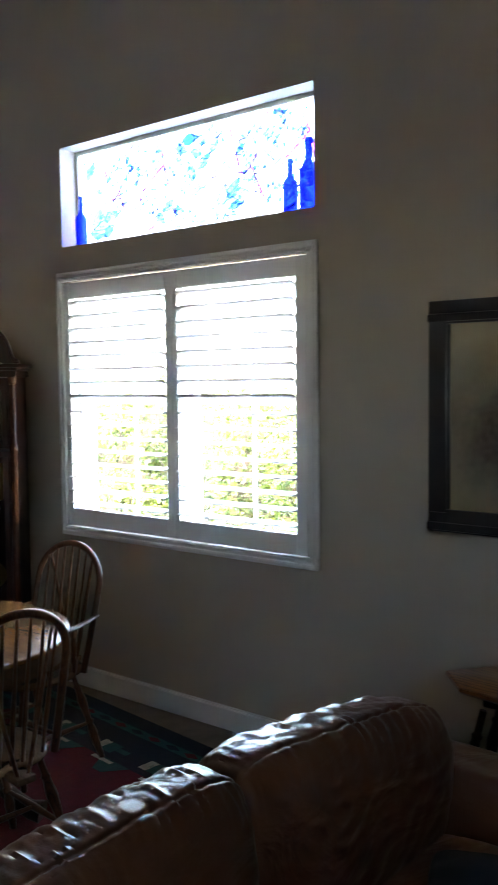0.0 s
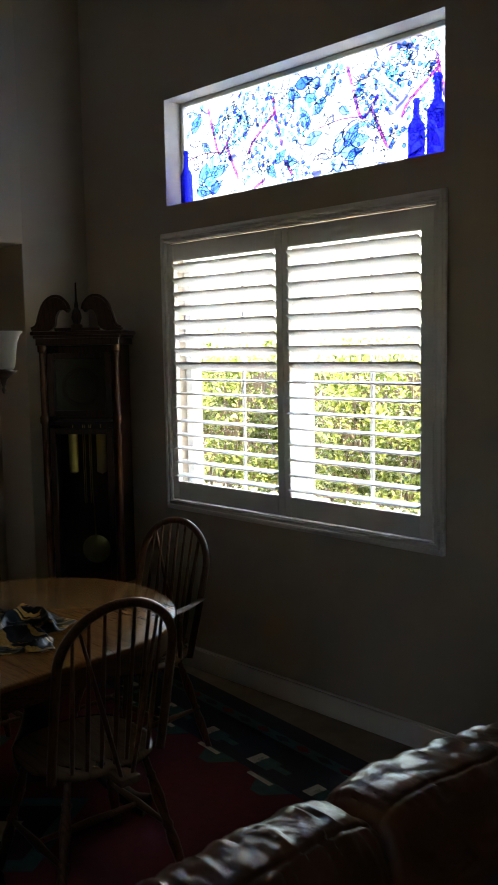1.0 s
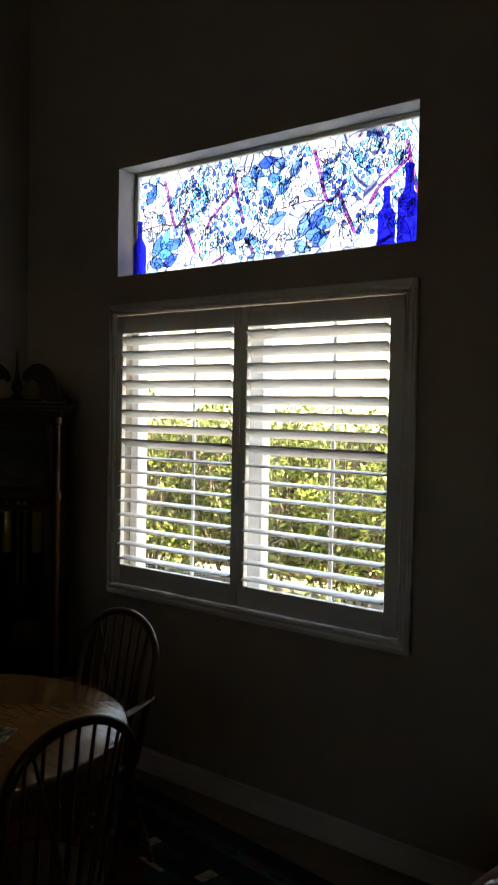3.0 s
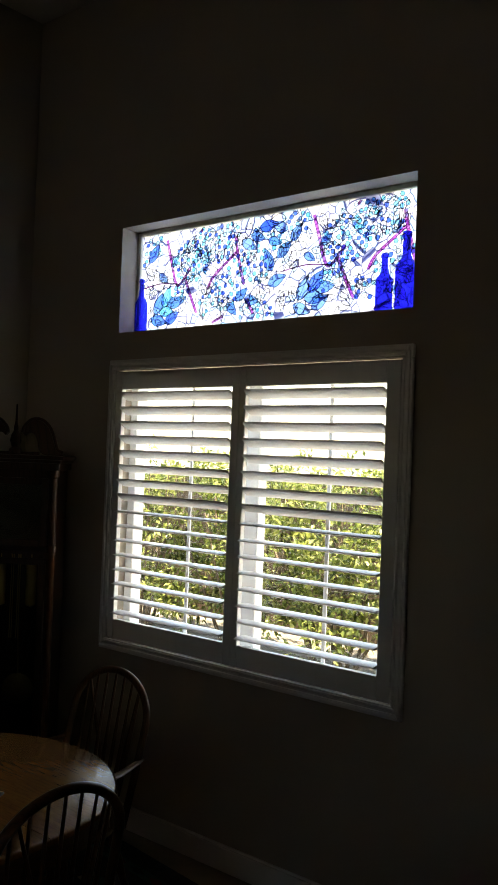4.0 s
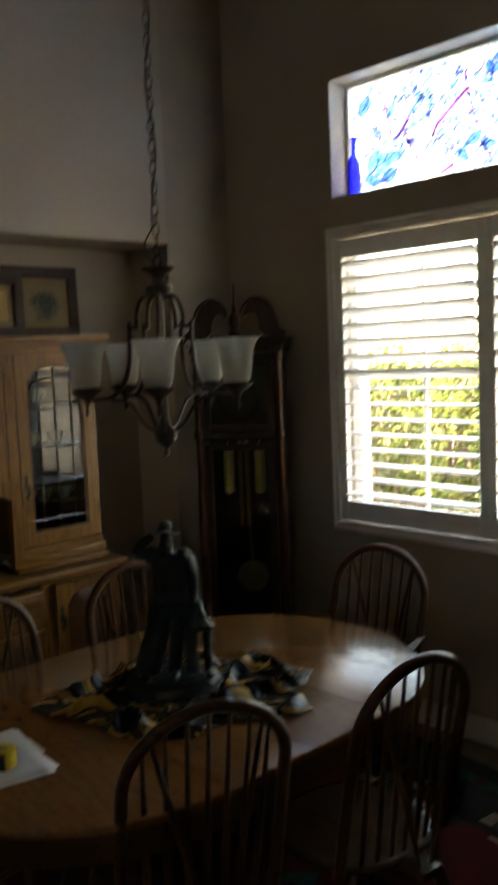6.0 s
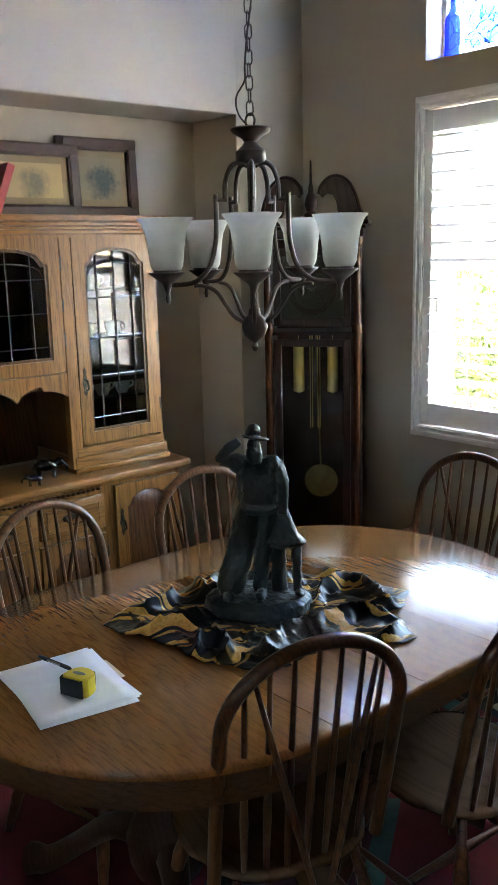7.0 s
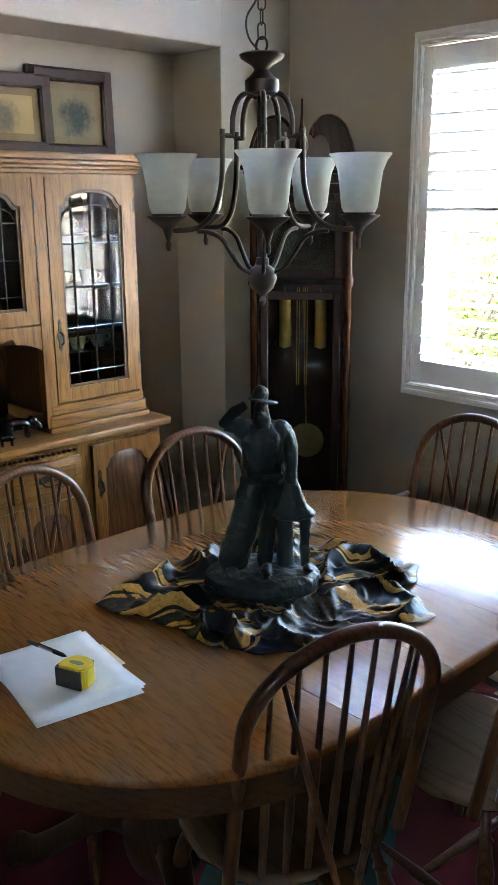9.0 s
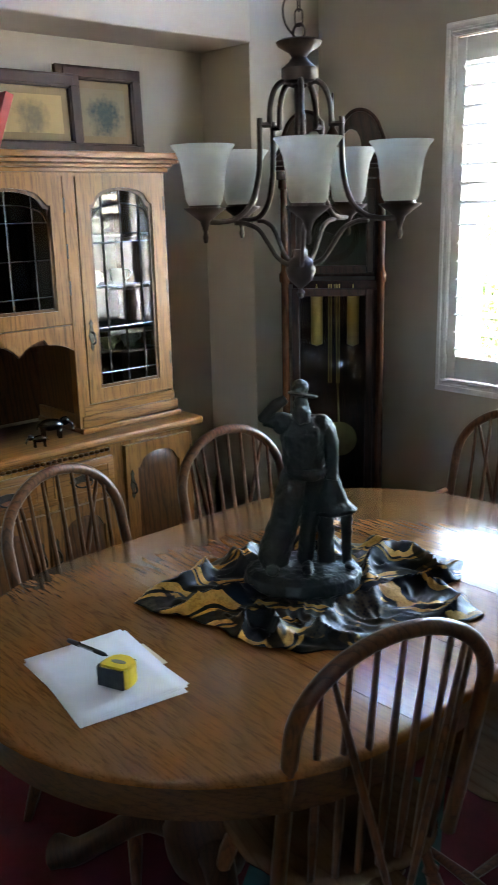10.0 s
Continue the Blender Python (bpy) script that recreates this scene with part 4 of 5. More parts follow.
# ---- on and in the hutch ----
def framed_print(at, wide, high, label, seed, dark):
    """Frame, mat and print; stands on its lower edge, leaning back."""
    rnd = random.Random(seed)
    ob = thing("framed_print", label, "picture", at, "prints on the hutch")
    w, h, f = wide / 2, high, 0.052
    for y0, y1, z0, z1 in ((-w, w, 0, f), (-w, w, h - f, h), (-w, -w + f, f, h - f), (w - f, w, f, h - f)):
        bm = bmesh.new()
        box(bm, -0.012, 0.010, y0, y1, z0, z1, 0.004, 2)
        c0, c1 = (y0 + 0.008, y1 - 0.008) if y1 - y0 < 0.1 else (y0 + 0.03, y1 - 0.03)
        d0, d1 = (z0 + 0.008, z1 - 0.008) if z1 - z0 < 0.1 else (z0 - 0.01, z1 + 0.01)
        box(bm, 0.0095, 0.015, c0, c1, d0, d1, 0.002)
        part("frame", bm, dark, ob)
    part("mat", box(bmesh.new(), -0.008, -0.004, -w + f, w - f, f, h - f), PRINT_MAT, ob, "tan mat board")
    part("print", box(bmesh.new(), -0.0038, -0.002, -w + f + 0.028, w - f - 0.028, f + 0.028, h - f - 0.028), PRINTS[seed % 2], ob, "sepia print with a dark soft-edged form")
    return ob


def soft_print(name, paper, ink, centre, radius, wild=0.8, fine=22, edge=0.7):
    m, nodes, links, bsdf = material(name, 0.8, 0, paper)
    vec = coords(nodes, links)
    far = nodes.new("ShaderNodeVectorMath")
    far.operation = "DISTANCE"
    far.inputs[1].default_value = centre
    links.new(vec, far.inputs[0])
    wob = noise_tex(nodes, links, vec, fine, 4, 0.6)
    add = nodes.new("ShaderNodeMath")
    add.operation = "MULTIPLY_ADD"
    add.inputs[1].default_value = radius * wild
    links.new(wob, add.inputs[0])
    links.new(far.outputs["Value"], add.inputs[2])
    mr = nodes.new("ShaderNodeMapRange")
    mr.inputs["From Min"].default_value, mr.inputs["From Max"].default_value = radius * (0.5 * wild + edge), radius * (0.5 * wild + 1.0)
    links.new(add.outputs[0], mr.inputs["Value"])
    spots = ramp(nodes, links, noise_tex(nodes, links, vec, 60, 4), [(0.35, ink), (0.75, tuple(i * 0.75 + p * 0.25 for i, p in zip(ink, paper)))])
    links.new(mixed(nodes, links, mr.outputs["Result"], spots, paper), bsdf.inputs["Base Color"])
    return m


PRINT_MAT = mottled("mat_board", (0.19, 0.135, 0.065), (0.24, 0.17, 0.085), 9, 0.8, 300, 0.1)
PRINTS = (soft_print("pale_sepia_print", (0.40, 0.29, 0.13), (0.13, 0.115, 0.075), (0, 0.005, 0.14), 0.075, 2.0, 16, 0.3), soft_print("dark_sepia_print", (0.22, 0.175, 0.10), (0.018, 0.036, 0.038), (0, 0.02, 0.165), 0.085, 1.9, 15, 0.4))
framed_print(pose(-5.965, 3.045, 1.807, 0, -2, 0), 0.395, 0.338, "print in a dark walnut frame leaning on the niche wall", 1, FRAME_WOOD)
framed_print(pose(-5.915, 2.706, 1.807, 0, -2.5, 0), 0.43, 0.297, "sepia print in a brown frame standing on the hutch", 0, FRAME_WOOD)
RED = mottled("red_cloth", (0.32, 0.03, 0.03), (0.42, 0.06, 0.05), 20, 0.6, 200, 0.2)
book = thing("book", "red cloth-bound book leaning on top of the hutch", "book", pose(-5.74, 2.40, 1.8071, -22, 0, 0))
bm = bmesh.new()
box(bm, -0.075, 0.075, 0, 0.003, 0, 0.2, 0.001)
box(bm, -0.075, 0.075, 0.027, 0.03, 0, 0.2, 0.001)
box(bm, 0.072, 0.076, 0.0, 0.03, 0, 0.2, 0.001)
part("cover", bm, RED, book)
part("pages", box(bmesh.new(), -0.07, 0.0715, 0.0035, 0.0265, 0.004, 0.196), CREAM, book)


def figurine(at, size, label):
    """A small cast four-legged animal, one plain mesh."""
    bm = bmesh.new()
    blob(bm, (0, 0, 0.6), (0.30, 0.55, 0.27))
    blob(bm, (0, 0.62, 0.72), (0.17, 0.24, 0.2))
    tube(bm, smooth_path([(0, 0.8, 0.68), (0, 0.95, 0.5), (0, 0.98, 0.3)], 4), 0.06, 8)
    for x in (-0.17, 0.17):
        for y in (-0.35, 0.35):
            tube(bm, [(x, y, 0), (x, y, 0.25), (x, y, 0.55)], [0.1, 0.085, 0.12], 8)
    tube(bm, [(0, -0.52, 0.7), (0, -0.62, 0.45)], 0.03, 6)
    for v in bm.verts:
        v.co *= size
    ob = new("animal_figurine", mesh_of("animal_figurine", bm, SILVER, 60))
    ob.matrix_basis = at
    return tagged(ob, label, "figurine", "silver figurines")


figurine(pose(-5.70, 2.555, 0.7785, 0, 0, -20), 0.085, "small silver animal figurine on the hutch counter")
figurine(pose(-5.62, 2.46, 0.7785, 0, 0, 160), 0.05, "tiny silver animal figurine on the hutch counter")

# ---- grandfather clock, set across the corner ----
clock = thing("grandfather_clock", "dark cherry grandfather clock standing across the room corner", "clock", pose(-5.265, 3.637, 0, 0, 0, 38))
# local: x along the front, y to the back, z up; the front is at y = 0
bm = bmesh.new()
box(bm, -0.235, 0.235, 0.0, 0.27, 0.0, 0.07, 0.006)
box(bm, -0.225, 0.225, 0.01, 0.265, 0.0702, 0.30, 0.004)
box(bm, -0.235, 0.235, 0.0, 0.27, 0.3002, 0.33, 0.008, 2)
part("base", bm, CHERRY, clock)
part("base_panel", box(bmesh.new(), -0.16, 0.16, -0.004, 0.011, 0.10, 0.27, 0.004), CHERRY, clock)
for s in (-1, 1):
    part("case_side", box(bmesh.new(), s * 0.205, s * 0.19, 0.04, 0.255, 0.3303, 1.70), CHERRY, clock)
part("case_back", box(bmesh.new(), -0.1899, 0.1899, 0.245, 0.255, 0.3303, 1.70), CHERRY, clock)
part("case_shelf", box(bmesh.new(), -0.1899, 0.1899, 0.05, 0.2449, 1.285, 1.30), CHERRY, clock)
for s in (-1, 1):
    bm = bmesh.new()
    prof = [(0, 0.331), (0.024, 0.331), (0.024, 0.37), (0.017, 0.38), (0.0165, 1.29), (0.024, 1.30), (0.024, 1.33), (0.017, 1.34), (0.0155, 1.66), (0.024, 1.67), (0.024, 1.70), (0, 1.70)]
    lathe(bm, prof, 14, Matrix.Translation((s * 0.195, 0.022, 0)))
    part("column", bm, CHERRY_LIGHT, clock, "reeded lighter cherry column")
for z0, z1, name in ((0.36, 1.27, "waist_door"), (1.33, 1.66, "hood_door")):
    bm = bmesh.new()
    pane_frame(bm, -0.168, 0.168, z0, z1, 0.032, 0.012, 0.03, 0.003)
    door = part(name, bm, CHERRY, clock)
    pane = part("pane", box(bmesh.new(), -0.137, 0.137, 0.019, 0.022, z0 + 0.031, z1 - 0.031), DARK_GLASS, door)
bm = bmesh.new()
box(bm, -0.222, 0.222, 0.0, 0.262, 1.7005, 1.735, 0.003)
box(bm, -0.232, 0.232, -0.012, 0.265, 1.7352, 1.752, 0.006, 2)
box(bm, -0.243, 0.243, -0.022, 0.268, 1.7522, 1.772, 0.006, 2)
part("cornice", bm, CHERRY, clock)
for s in (-1, 1):
    upper_edge = smooth_path([(0.238, 1.787, 0), (0.210, 1.805, 0), (0.192, 1.86, 0), (0.167, 1.915, 0), (0.125, 1.947, 0), (0.080, 1.945, 0), (0.045, 1.912, 0), (0.036, 1.88, 0)], 4)
    lower_edge = smooth_path([(0.238, 1.773, 0), (0.19, 1.773, 0), (0.145, 1.775, 0), (0.116, 1.80, 0), (0.108, 1.845, 0), (0.090, 1.875, 0), (0.066, 1.88, 0), (0.048, 1.866, 0)], 4)
    bm = bmesh.new()
    rows = [[bm.verts.new((s * p.x, y, p.y)) for y in (0.0, 0.035) for p in (a, b)] for a, b in zip(upper_edge, lower_edge)]
    for p, q in zip(rows, rows[1:]):
        for a, b in ((0, 1), (3, 2), (2, 0), (1, 3)):
            bm.faces.new((p[a], p[b], q[b], q[a]))
    bm.faces.new((rows[0][0], rows[0][1], rows[0][3], rows[0][2]))
    bm.faces.new((rows[-1][2], rows[-1][3], rows[-1][1], rows[-1][0]))
    tube(bm, [(s * p.x, -0.004, p.y) for p in upper_edge], 0.008, 8)
    part("scroll", bm, CHERRY, clock, "swan-neck scroll")
bm = bmesh.new()
box(bm, -0.118, 0.118, 0.004, 0.03, 1.773, 1.788)
part("tympanum", bm, CHERRY, clock)
bm = bmesh.new()
lathe(bm, [(0, 1.773), (0.03, 1.773), (0.03, 1.80), (0.018, 1.81), (0.028, 1.84), (0.022, 1.87), (0.010, 1.89), (0.012, 1.90), (0.006, 1.93), (0.004, 2.015), (0, 2.02)], 12, Matrix.Translation((0, 0.012, 0)))
part("finial", bm, CHERRY, clock)
FACE = mottled("clock_face", (0.035, 0.032, 0.026), (0.055, 0.05, 0.04), 8, 0.4, 100, 0.05, 0.3)
bm = bmesh.new()
box(bm, -0.135, 0.135, 0.05, 0.054, 1.345, 1.645)
part("dial_plate", bm, FACE, clock)
bm = bmesh.new()
outer = [(0.105 * math.cos(2 * math.pi * k / 36), 1.48 + 0.105 * math.sin(2 * math.pi * k / 36)) for k in range(36)]
inner = [(0.08 * math.cos(2 * math.pi * k / 36), 1.48 + 0.08 * math.sin(2 * math.pi * k / 36)) for k in range(36)]
ring_prism(bm, outer, inner, Matrix(((1, 0, 0, 0), (0, 0, -1, 0.049), (0, 1, 0, 0), (0, 0, 0, 1))), 0.003)
part("chapter_ring", bm, ANTIQUE, clock)
for ang, L in ((50, 0.05), (-65, 0.075)):
    bm = bmesh.new()
    d = Vector((math.sin(radians(ang)), 0, math.cos(radians(ang))))
    tube(bm, [Vector((0, 0.043, 1.48)) - d * 0.012, Vector((0, 0.043, 1.48)) + d * L], [0.004, 0.0012], 5)
    part("dial_pointer", bm, BLACK_WOOD, clock)
for x in (-0.072, 0.080):
    bm = bmesh.new()
    lathe(bm, [(0, 1.018), (0.006, 1.022), (0.025, 1.03), (0.025, 1.242), (0.006, 1.25), (0, 1.262)], 16, Matrix.Translation((x, 0.10, 0)))
    tube(bm, [(x, 0.10, 1.25), (x, 0.10, 1.284)], 0.002, 5)
    part("weight", bm, BRASS, clock, "polished brass weight")
for x in (-0.022, -0.012, 0.012, 0.022):
    part("chain", tube(bmesh.new(), [(x, 0.11, 1.284), (x, 0.11, 0.86)], 0.0022, 5), BRASS, clock)
bm = bmesh.new()
tube(bm, [(0.0, 0.15, 1.284), (0.02, 0.15, 0.64)], 0.004, 6)
lathe(bm, [(0, -0.008), (0.05, -0.006), (0.078, 0), (0.05, 0.006), (0, 0.008)], 28, Matrix.Translation((0.02, 0.15, 0.60)) @ pose(0, 0, 0, 90, 0, 0))
part("pendulum", bm, SHADED_BRASS, clock, "brass pendulum")

# ---- chandelier over the table ----
SHADE, nodes, links, sockets = sheer("alabaster_glass", (0.80, 0.80, 0.77), 0.0, 0.25, 0.06)
diffuse = nodes.new("ShaderNodeBsdfDiffuse")
col = ramp(nodes, links, noise_tex(nodes, links, coords(nodes, links), 14, 4, 0.6, 1.0), [(0.3, (0.74, 0.75, 0.72)), (0.7, (0.86, 0.86, 0.83))])
for s in (*sockets, diffuse.inputs["Color"]):
    links.new(col, s)
half_mix = nodes.new("ShaderNodeMixShader")
half_mix.inputs[0].default_value = 0.42
old = nodes["Material Output"].inputs["Surface"].links[0].from_socket
links.new(old, half_mix.inputs[1])
links.new(diffuse.outputs[0], half_mix.inputs[2])
links.new(half_mix.outputs[0], nodes["Material Output"].inputs["Surface"])
CHX, CHY = -4.256, 2.424
chandelier = thing("chandelier", "dark bronze five-light chandelier with white glass shades, unlit", "chandelier", Matrix.Translation((CHX, CHY, 0)))
bm = bmesh.new()
lathe(bm, [(0, 1.948), (0.044, 1.948), (0.050, 1.944), (0.046, 1.936), (0.022, 1.922), (0.016, 1.914), (0.022, 1.905), (0.034, 1.895), (0.038, 1.892), (0.038, 1.866), (0.030, 1.862), (0, 1.860)], 28)
part("canopy_hub", bm, IRON, chandelier)
part("stem", tube(bmesh.new(), [(0, 0, 1.862), (0, 0, 1.47)], 0.0105, 10), IRON, chandelier)
bm = bmesh.new()
lathe(bm, [(0, 1.398), (0.006, 1.402), (0.009, 1.412), (0.004, 1.422), (0.012, 1.428), (0.026, 1.440), (0.034, 1.462), (0.030, 1.482), (0.016, 1.494), (0.014, 1.51), (0, 1.512)], 24)
part("ball", bm, IRON, chandelier)
R = 0.223
for k in range(5):
    a = radians(-41.5 + 72 * k)
    d = Vector((math.cos(a), math.sin(a), 0))
    q = Vector((-d.y, d.x, 0))

    def at(rho, z, off=0.0):
        return d * rho + q * off + Vector((0, 0, z))
    arch = smooth_path([at(0.020, 1.860), at(0.038, 1.864), (at(0.056, 1.85)), at(0.068, 1.817), at(0.070, 1.778)], 5)
    fall = smooth_path([at(0.093, 1.778), at(0.094, 1.72), at(0.098, 1.67), at(0.115, 1.615), at(0.150, 1.582), at(0.195, 1.575), at(R, 1.578)], 5)
    bm = bmesh.new()
    tube(bm, arch + [at(0.070, 1.774)], 0.0062, 8)
    tube(bm, [at(0.066, 1.776), at(0.098, 1.776)], 0.0062, 6)
    tube(bm, [at(0.093, 1.790)] + fall, 0.0062, 8)
    arm = part("arm", bm, IRON, chandelier)
    bm = bmesh.new()
    tube(bm, smooth_path([at(0.028, 1.475), at(0.055, 1.492), at(0.078, 1.525), at(0.10, 1.556), at(0.13, 1.570), at(0.155, 1.572)], 5), 0.0052, 8)
    part("scroll", bm, IRON, arm)
    m = Matrix.Translation(at(R, 0))
    bm = bmesh.new()
    lathe(bm, [(0, 1.530), (0.004, 1.532), (0.0065, 1.543), (0.004, 1.553), (0.008, 1.566), (0.012, 1.578), (0.028, 1.590), (0.045, 1.603), (0.046, 1.606), (0.034, 1.606), (0.033, 1.614), (0, 1.614)], 22, m)
    part("cup", bm, IRON, arm)
    bm = bmesh.new()
    prof = [(0.030, 1.610), (0.035, 1.612), (0.040, 1.622), (0.043, 1.645), (0.0455, 1.67), (0.050, 1.70), (0.059, 1.722), (0.068, 1.733), (0.0685, 1.7355), (0.0655, 1.734), (0.056, 1.7195), (0.047, 1.698), (0.0425, 1.67), (0.040, 1.645), (0.037, 1.624), (0.032, 1.616)]
    lathe(bm, prof, 28, m)
    part("shade", bm, SHADE, arm, "white alabaster glass bell shade", 60)
bm = bmesh.new()
tube(bm, [(0.017 * math.cos(2 * math.pi * k / 18), 0, 1.963 + 0.017 * math.sin(2 * math.pi * k / 18)) for k in range(18)], 0.003, 6, True)
part("ring", bm, IRON, chandelier)


def link(z, turn, high=0.034, wide=0.0085):
    pts = []
    for k in range(14):
        th = 2 * math.pi * k / 14
        pts.append(Vector((wide * math.cos(th), 0, z + (high / 2 - wide) * (1 if math.sin(th) > 0 else -1) + wide * math.sin(th))))
    rot = Matrix.Rotation(turn, 3, "Z")
    return tube(bmesh.new(), [rot @ p for p in pts], 0.0018, 5, True)


z, k = 1.992, 0
while z < TOP - 0.05:
    part("chain_link", link(z, 0.5 + (math.pi / 2 if k % 2 else 0)), IRON, chandelier)
    z += 0.029
    k += 1
bm = bmesh.new()
cord = [Vector((-0.002, 0.0, 1.947)), Vector((-0.022, -0.018, 1.98)), Vector((-0.026, -0.02, 2.02)), Vector((-0.008, -0.008, 2.055))]
cord += [Vector((0.010 * math.cos(zz * 17), 0.010 * math.sin(zz * 17), zz)) for zz in np.arange(2.09, TOP - 0.02, 0.07)]
tube(bm, smooth_path(cord, 4), 0.0024, 6)
part("cord", bm, IRON, chandelier)
part("ceiling_plate", lathe(bmesh.new(), [(0, TOP - 0.04), (0.02, TOP - 0.04), (0.055, TOP - 0.02), (0.06, TOP - 0.001), (0, TOP - 0.001)], 24), IRON, chandelier)

# ---- statue and scarf on the table ----
SD, SR = Vector((-0.72, 0.694, 0)), Vector((0.694, 0.72, 0))
bm = bmesh.new()


def limb(*rows):
    """Rows of (across, back, up, thickness) in metres from the foot of the statue."""
    tube(bm, smooth_path([(r[0], r[1], r[2]) for r in rows], 4), [float(np.interp(j / (4 * (len(rows) - 1)), np.linspace(0, 1, len(rows)), [r[3] for r in rows])) for j in range(4 * (len(rows) - 1) + 1)], 22)


lathe(bm, [(0, 0), (0.122, 0), (0.132, 0.012), (0.126, 0.035), (0.108, 0.046), (0.06, 0.050), (0, 0.050)], 30, Matrix.Diagonal((1.05, 0.80, 1, 1)))
limb((-0.010, 0.0, 0.285, 0.030), (-0.026, -0.002, 0.22, 0.034), (-0.044, -0.006, 0.15, 0.033), (-0.060, -0.010, 0.10, 0.037), (-0.068, -0.014, 0.060, 0.034), (-0.068, -0.014, 0.052, 0.020))
limb((0.024, 0.0, 0.285, 0.028), (0.020, -0.002, 0.20, 0.024), (0.010, -0.006, 0.12, 0.019), (0.004, -0.010, 0.055, 0.017))
blob(bm, (-0.070, -0.045, 0.056), (0.016, 0.034, 0.012))
blob(bm, (0.008, -0.042, 0.056), (0.014, 0.034, 0.012))
blob(bm, (0.006, 0, 0.29), (0.041, 0.030, 0.028))
limb((0.004, 0, 0.262, 0.046), (0.002, 0, 0.31, 0.046), (0.001, 0, 0.36, 0.049), (-0.001, 0, 0.396, 0.030))
limb((0.008, -0.01, 0.26, 0.040), (0.008, -0.01, 0.275, 0.046), (0.008, -0.01, 0.285, 0.043))
blob(bm, (-0.040, 0, 0.380), (0.026, 0.026, 0.024))
blob(bm, (0.040, 0, 0.374), (0.026, 0.026, 0.026))
limb((-0.004, -0.012, 0.415, 0.020), (-0.002, -0.022, 0.402, 0.020), (0.004, -0.034, 0.385, 0.012))
limb((-0.003, 0, 0.395, 0.018), (-0.004, -0.004, 0.415, 0.014))
blob(bm, (-0.003, -0.010, 0.427), (0.0165, 0.020, 0.023))
blob(bm, (-0.002, -0.028, 0.420), (0.006, 0.008, 0.006))
blob(bm, (0.001, -0.010, 0.446), (0.034, 0.040, 0.0042), pose(0, 0, 0, -8, 10, 0))
blob(bm, (-0.004, -0.006, 0.460), (0.0195, 0.022, 0.016))
blob(bm, (-0.004, -0.006, 0.470), (0.0165, 0.017, 0.010))
limb((-0.040, 0, 0.386, 0.019), (-0.062, -0.006, 0.388, 0.017), (-0.084, -0.012, 0.392, 0.015))
limb((-0.084, -0.012, 0.392, 0.015), (-0.066, -0.022, 0.42, 0.0125), (-0.036, -0.026, 0.442, 0.011))
limb((0.046, 0, 0.380, 0.020), (0.062, -0.002, 0.335, 0.0175), (0.066, -0.010, 0.29, 0.0135), (0.064, -0.020, 0.255, 0.012))
lathe(bm, [(0, 0.270), (0.012, 0.268), (0.018, 0.25), (0.026, 0.225), (0.036, 0.203), (0.046, 0.190), (0.050, 0.184), (0, 0.182)], 24, Matrix.Translation((0.066, -0.008, 0)) @ Matrix.Diagonal((1, 0.8, 1, 1)))
blob(bm, (0.072, -0.006, 0.176), (0.050, 0.036, 0.010), pose(0, 0, 0, 0, -6, 0))
limb((0.054, 0.012, 0.175, 0.019), (0.052, 0.012, 0.11, 0.018), (0.054, 0.012, 0.048, 0.022))
limb((0.098, -0.012, 0.176, 0.012), (0.098, -0.012, 0.11, 0.012), (0.100, -0.016, 0.056, 0.011))
blob(bm, (0.106, -0.03, 0.056), (0.012, 0.024, 0.010))
for v in bm.verts:
    v.co += Vector((noise.noise(v.co * 45), noise.noise(v.co * 38 + Vector((9, 0, 0))), noise.noise(v.co * 38 + Vector((0, 9, 0))))) * 0.003
statue = new("bronze_statue", mesh_of("bronze_statue", bm, BRONZE, 70))
statue.matrix_basis = Matrix.Translation((-4.195, 2.362, 0.7265)) @ Matrix(((SR.x, SD.x, 0, 0), (SR.y, SD.y, 0, 0), (0, 0, 1, 0), (0, 0, 0, 1))) @ Matrix.Scale(1.045, 4)
rem = statue.modifiers.new("skin", "REMESH")
rem.mode, rem.voxel_size, rem.use_smooth_shade = "VOXEL", 0.002, True
rough_cast = bpy.data.textures.new("rough_cast", "CLOUDS")
rough_cast.noise_scale, rough_cast.noise_depth = 0.022, 3
dis = statue.modifiers.new("casting", "DISPLACE")
dis.texture, dis.strength, dis.mid_level = rough_cast, 0.007, 0.5
tagged(statue, "dark green-brown bronze standing figure on a round base, on the scarf", "statue")

CLOTH, nodes, links, bsdf = material("silk_scarf", 0.36, 0, (0.02, 0.025, 0.035), 0.2)
vec = coords(nodes, links)
stripes = nodes.new("ShaderNodeTexWave")
stripes.wave_type, stripes.bands_direction, stripes.wave_profile = "BANDS", "X", "SAW"
stripes.inputs["Scale"].default_value, stripes.inputs["Distortion"].default_value = 3.8, 6.0
stripes.inputs["Detail"].default_value, stripes.inputs["Detail Scale"].default_value = 1.5, 1.6
links.new(coords(nodes, links, (1, 1, 1), (0, 0, 0.7)), stripes.inputs["Vector"])
area = stripes.outputs["Fac"]
bands = ramp(nodes, links, area, [(0.0, (0.004, 0.006, 0.010)), (0.36, (0.005, 0.008, 0.013)), (0.405, (0.005, 0.008, 0.013)), (0.41, (0.62, 0.37, 0.09)), (0.62, (0.48, 0.24, 0.055)), (0.625, (0.006, 0.008, 0.013)), (0.72, (0.006, 0.008, 0.013)), (0.73, (0.5, 0.27, 0.06)), (0.82, (0.5, 0.27, 0.06)), (0.83, (0.008, 0.010, 0.016)), (1.0, (0.01, 0.012, 0.018))])
vor = nodes.new("ShaderNodeTexVoronoi")
